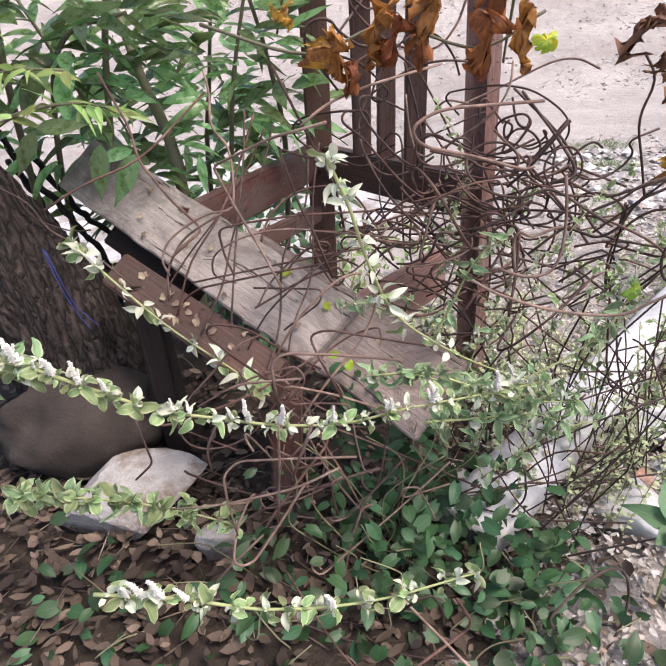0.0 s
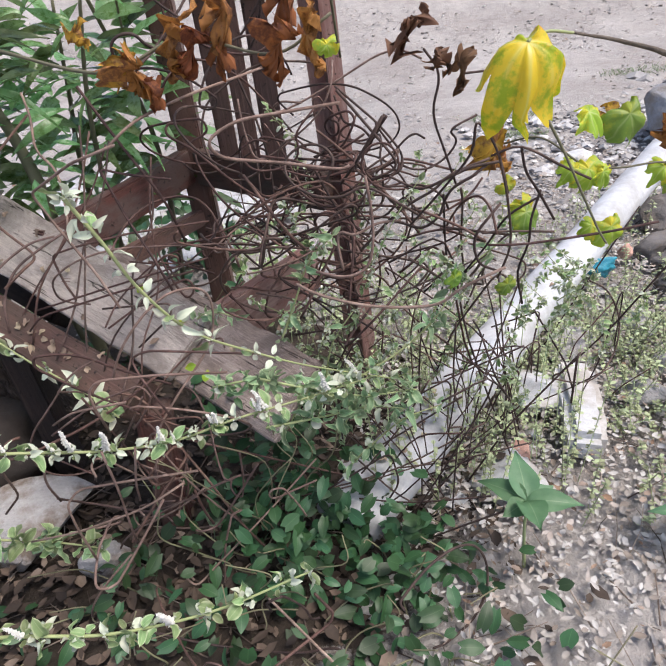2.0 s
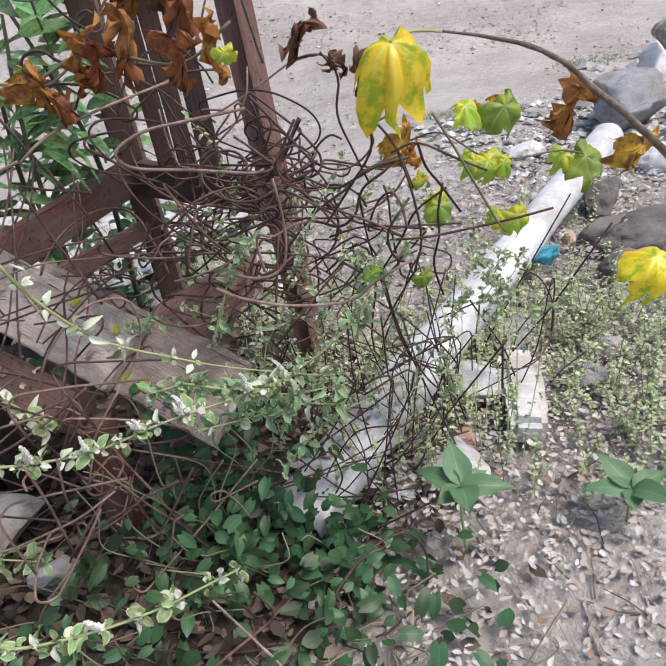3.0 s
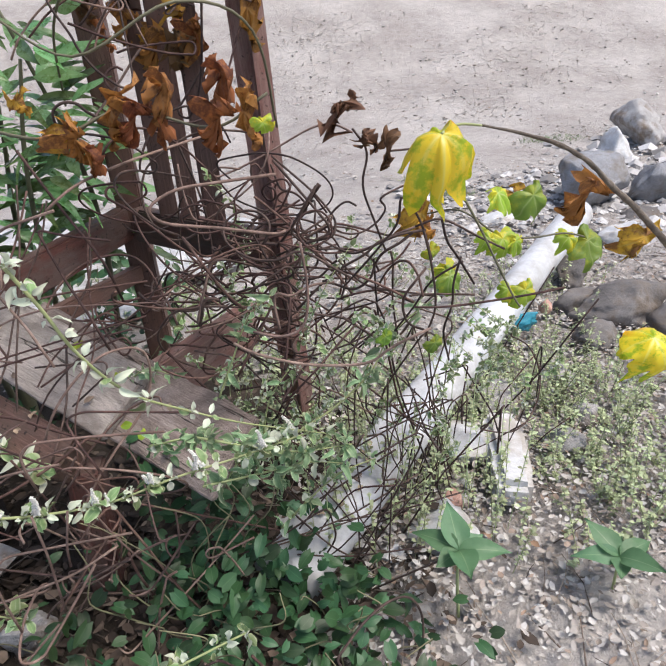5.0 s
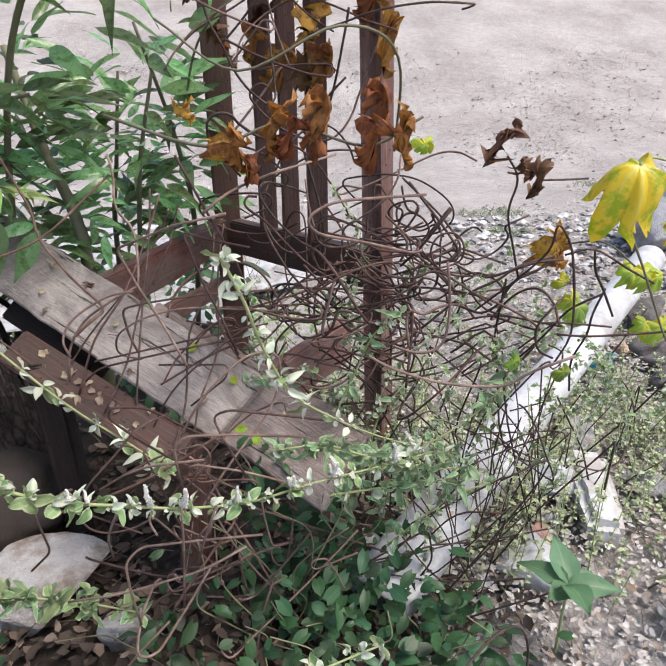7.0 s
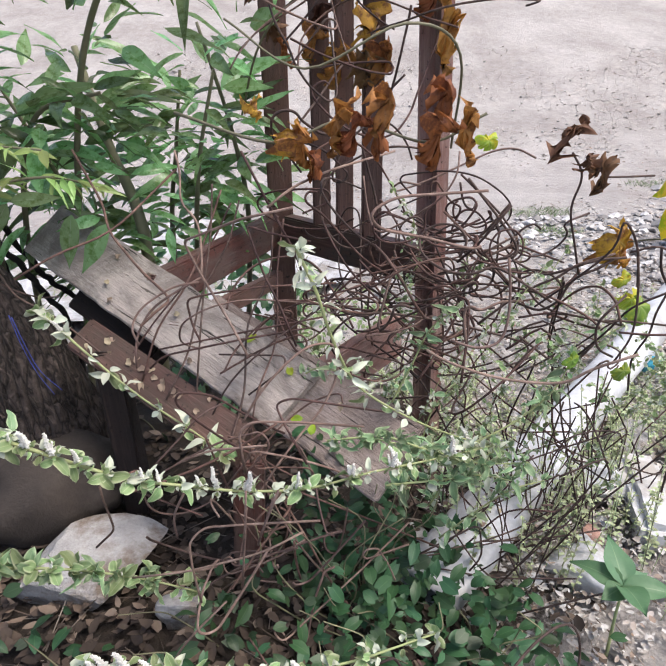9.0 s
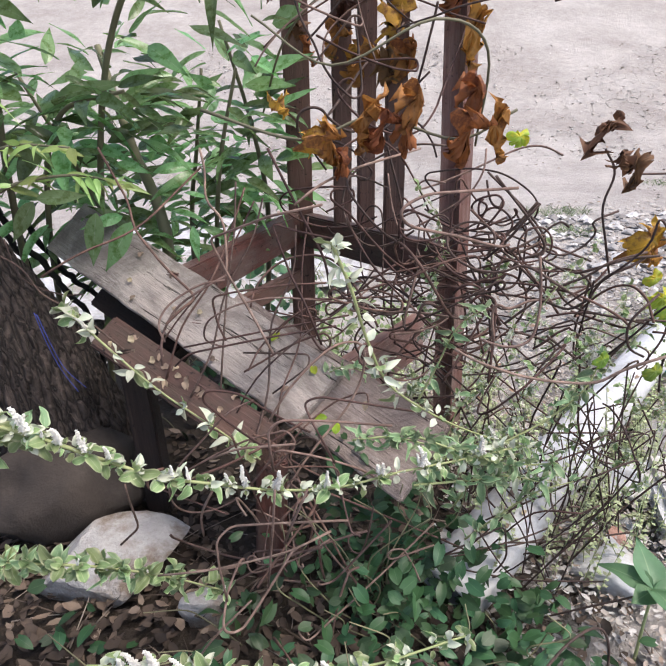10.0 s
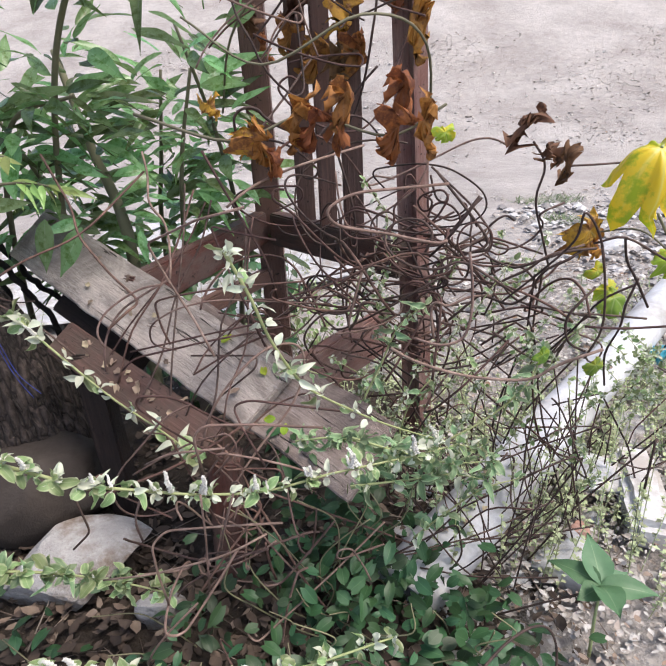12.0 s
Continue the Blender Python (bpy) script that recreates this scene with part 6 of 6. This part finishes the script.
def along_pipe(count, rnd):
    """Dry leaves that have settled on top of the pipe."""
    a, b = Vector((0.29, 0.80, 0.075)), Vector((1.61, 2.09, 0.29))
    for _ in range(count):
        p = a.lerp(b, rnd.choice((rnd.uniform(0.06, 0.2), rnd.uniform(0.36, 0.52)))) + Vector((rnd.gauss(0, 0.016), rnd.gauss(0, 0.016), -0.002))
        m = Matrix.Translation(p) @ pose(0, 0, 0, rnd.uniform(-25, 25), rnd.uniform(-25, 25), rnd.uniform(0, 360))
        tagged(part("fallen_leaf", rnd.choice(TAN_FALLEN + FALLEN), m), "pale dry fallen leaf lying on the pipe", "leaf", "fallen leaves on the pipe")


along_pipe(20, fall_rnd)
# litter under the chair, coloured darker to stand in for shade
scatter("leaf_litter", 4500, (-1.2, 0.7, -0.1, 1.8), (0.014, 0.036), SHADED_LITTER, "brown dry leaf litter under the chair, darkened for shade", 2, 0.03, 0.6, under_chair)
scatter("leaf_litter", 15000, (-2.5, 6.5, 1.6, 9), (0.012, 0.04), LITTER, "scattered pale dry leaves on the sand", 3, 0.006, 0.4, out_on_sand)
pebble_field(5000, (0.3, 4.0, 0.2, 4.5), (0.003, 0.022), "loose grey pebbles and rubble bits", 4, near_rubble)
pebble_field(1500, (1.6, 4.6, 2.0, 5.0), (0.015, 0.09), "grey broken stones of the rubble heap", 14, rubble_heap, GREY_RUBBLE)
pebble_field(1500, (1.25, 2.8, 1.95, 3.6), (0.008, 0.04), "flat grey broken stones behind the pipe", 15, None, GREY_RUBBLE)
pebble_field(6000, (-2.5, 6.5, 1.6, 9), (0.004, 0.026), "scattered pebbles on the sand", 5, out_on_sand)


def twig_field(count, area, length, label, seed, keep=None):
    """Thin dry twigs lying about, as one mesh."""
    rnd = random.Random(seed)
    verts, faces = [], []
    for _ in range(count):
        x, y = rnd.uniform(area[0], area[1]), rnd.uniform(area[2], area[3])
        if keep is not None and rnd.random() > keep(x, y):
            continue
        a, ln = rnd.uniform(0, 3.14), rnd.uniform(*length)
        d = Vector((math.cos(a), math.sin(a), rnd.uniform(-0.1, 0.25)))
        p = lie(x, y, 0.012)
        line = [p, p + d * ln * 0.5 + Vector((rnd.uniform(-0.01, 0.01), rnd.uniform(-0.01, 0.01), 0.004)), p + d * ln]
        v, f = tube(line, rnd.uniform(0.0008, 0.002), 0.0006, 4)
        k = len(verts)
        verts += v
        faces += [tuple(i + k for i in q) for q in f]
    ob = part("twigs", mesh_of("twigs", verts, faces, TWIG), Matrix())
    tagged(ob, label, "twigs", kind="stuff")


twig_field(700, (0.35, 2.4, 0.3, 2.4), (0.04, 0.16), "thin dry twigs among the litter", 21)
twig_field(260, (-0.8, 0.45, 0.3, 1.2), (0.05, 0.2), "thin dry twigs under the chair", 22)


def beside_pipe(x, y):
    off = np.abs((x - 0.29) * 0.693 - (y - 0.885) * 0.72)
    return np.clip(1.0 - off / 0.3, 0, 1)


pebble_field(1100, (0.3, 1.7, 0.7, 2.3), (0.005, 0.03), "white broken plaster bits beside the pipe", 9, beside_pipe, WHITE_PLASTER)


def weed_patch(count, area, height, label, seed, keep=None, leaf=(0.005, 0.0155)):
    """Low weeds: thin stems, each with small leaves, as one mesh a patch."""
    rnd = random.Random(seed)
    verts, faces, uvs = [], [], []
    made = 0
    while made < count:
        x, y = rnd.uniform(area[0], area[1]), rnd.uniform(area[2], area[3])
        if keep is not None and rnd.random() > keep(x, y):
            continue
        made += 1
        p = lie(x, y)
        tip = p + Vector((rnd.uniform(-0.05, 0.05), rnd.uniform(-0.05, 0.05), rnd.uniform(*height)))
        k = len(verts)
        w = 0.0009
        verts += [p + Vector((-w, 0, 0)), p + Vector((w, 0, 0)), p + Vector((0, w * 1.6, 0)), tip + Vector((-w, 0, 0)), tip + Vector((w, 0, 0)), tip + Vector((0, w * 1.6, 0))]
        faces += [(k, k + 1, k + 4, k + 3), (k + 1, k + 2, k + 5, k + 4), (k + 2, k, k + 3, k + 5)]
        uvs += [(0.2, 0.5)] * 6
        for _ in range(rnd.randint(14, 28)):
            q = p.lerp(tip, rnd.uniform(0.15, 1.0))
            a = rnd.uniform(0, 6.28)
            d = Vector((math.cos(a), math.sin(a), rnd.uniform(-0.2, 0.9))).normalized()
            s = d.cross(Vector((0, 0, 1))).normalized()
            ln = rnd.uniform(*leaf)
            wd = ln * 0.33
            k = len(verts)
            sag = Vector((0, 0, -0.25 * ln))
            verts += [q, q + d * ln * 0.5 + s * wd, q + d * ln + sag, q + d * ln * 0.5 - s * wd]
            faces.append((k, k + 1, k + 2, k + 3))
            uvs += [(0.5, 0), (1, 0.5), (0.5, 1), (0, 0.5)]
    ob = part("weeds", mesh_of("weeds", verts, faces, WEED, True, uvs), Matrix())
    tagged(ob, label, "weeds", kind="stuff")


def weed_band(x, y):
    bare = abs(x - 0.80 - 0.36 * (y - 0.89)) < 0.065 and 0.78 < y < 1.16
    return 0.0 if bare else max(0.0, 1.15 - math.hypot((x - 0.98) / 0.5, (y - 1.12) / 0.42))


weed_patch(150, (0.4, 1.7, 0.8, 2.1), (0.03, 0.13), "thin weeds along the pipe", 13, beside_pipe)
weed_patch(620, (0.45, 1.6, 0.65, 1.7), (0.03, 0.14), "low grey-green weeds among the rubble", 6, weed_band)
weed_patch(50, (0.35, 0.8, 0.8, 1.1), (0.12, 0.36), "tall thin grey-green weeds between the rods", 7)
weed_patch(140, (0.2, 0.6, 1.1, 1.7), (0.04, 0.16), "low weeds behind the chair", 8)
weed_patch(160, (-1.0, 0.15, 1.75, 2.7), (0.04, 0.14), "low weeds growing round the plastic sheet", 12)
twig_field(160, (-1.2, 0.2, 2.2, 3.0), (0.05, 0.2), "thin dry twigs on the plastic sheet", 23)
pebble_field(500, (-1.4, 0.3, 2.1, 3.1), (0.01, 0.05), "loose stones on the plastic sheet", 24, near_sheet, GREY_STONE)


def grass_tuft(at, radius, count, seed):
    rnd = random.Random(seed)
    verts, faces, uvs = [], [], []
    for _ in range(count):
        a, r = rnd.uniform(0, 6.28), radius * rnd.random() ** 0.6
        p = lie(at[0] + 1.7 * r * math.cos(a), at[1] + r * math.sin(a))
        h = rnd.uniform(0.012, 0.04)
        bend = Vector((rnd.gauss(0, 0.05), rnd.gauss(0, 0.04), h))
        s = Vector((rnd.uniform(-1, 1), rnd.uniform(-1, 1), 0)).normalized() * 0.0025
        k = len(verts)
        verts += [p - s, p + s, p + bend * 0.6 + s * 0.8 + Vector((0, 0, 0.2 * h)), p + bend * 0.6 - s * 0.8 + Vector((0, 0, 0.2 * h)), p + bend]
        faces += [(k, k + 1, k + 2, k + 3), (k + 3, k + 2, k + 4)]
        uvs += [(0.2, 0), (0.8, 0), (0.8, 0.6), (0.2, 0.6), (0.5, 1)]
    ob = part("grass_tuft", mesh_of("grass_tuft", verts, faces, GRASS, True, uvs), Matrix())
    tagged(ob, "low green grass tuft on the bare sand", "grass", kind="stuff")


grass_tuft((1.6, 3.7), 0.13, 220, 1)
grass_tuft((1.5, 3.2), 0.09, 160, 2)
grass_tuft((2.9, 4.6), 0.16, 260, 3)
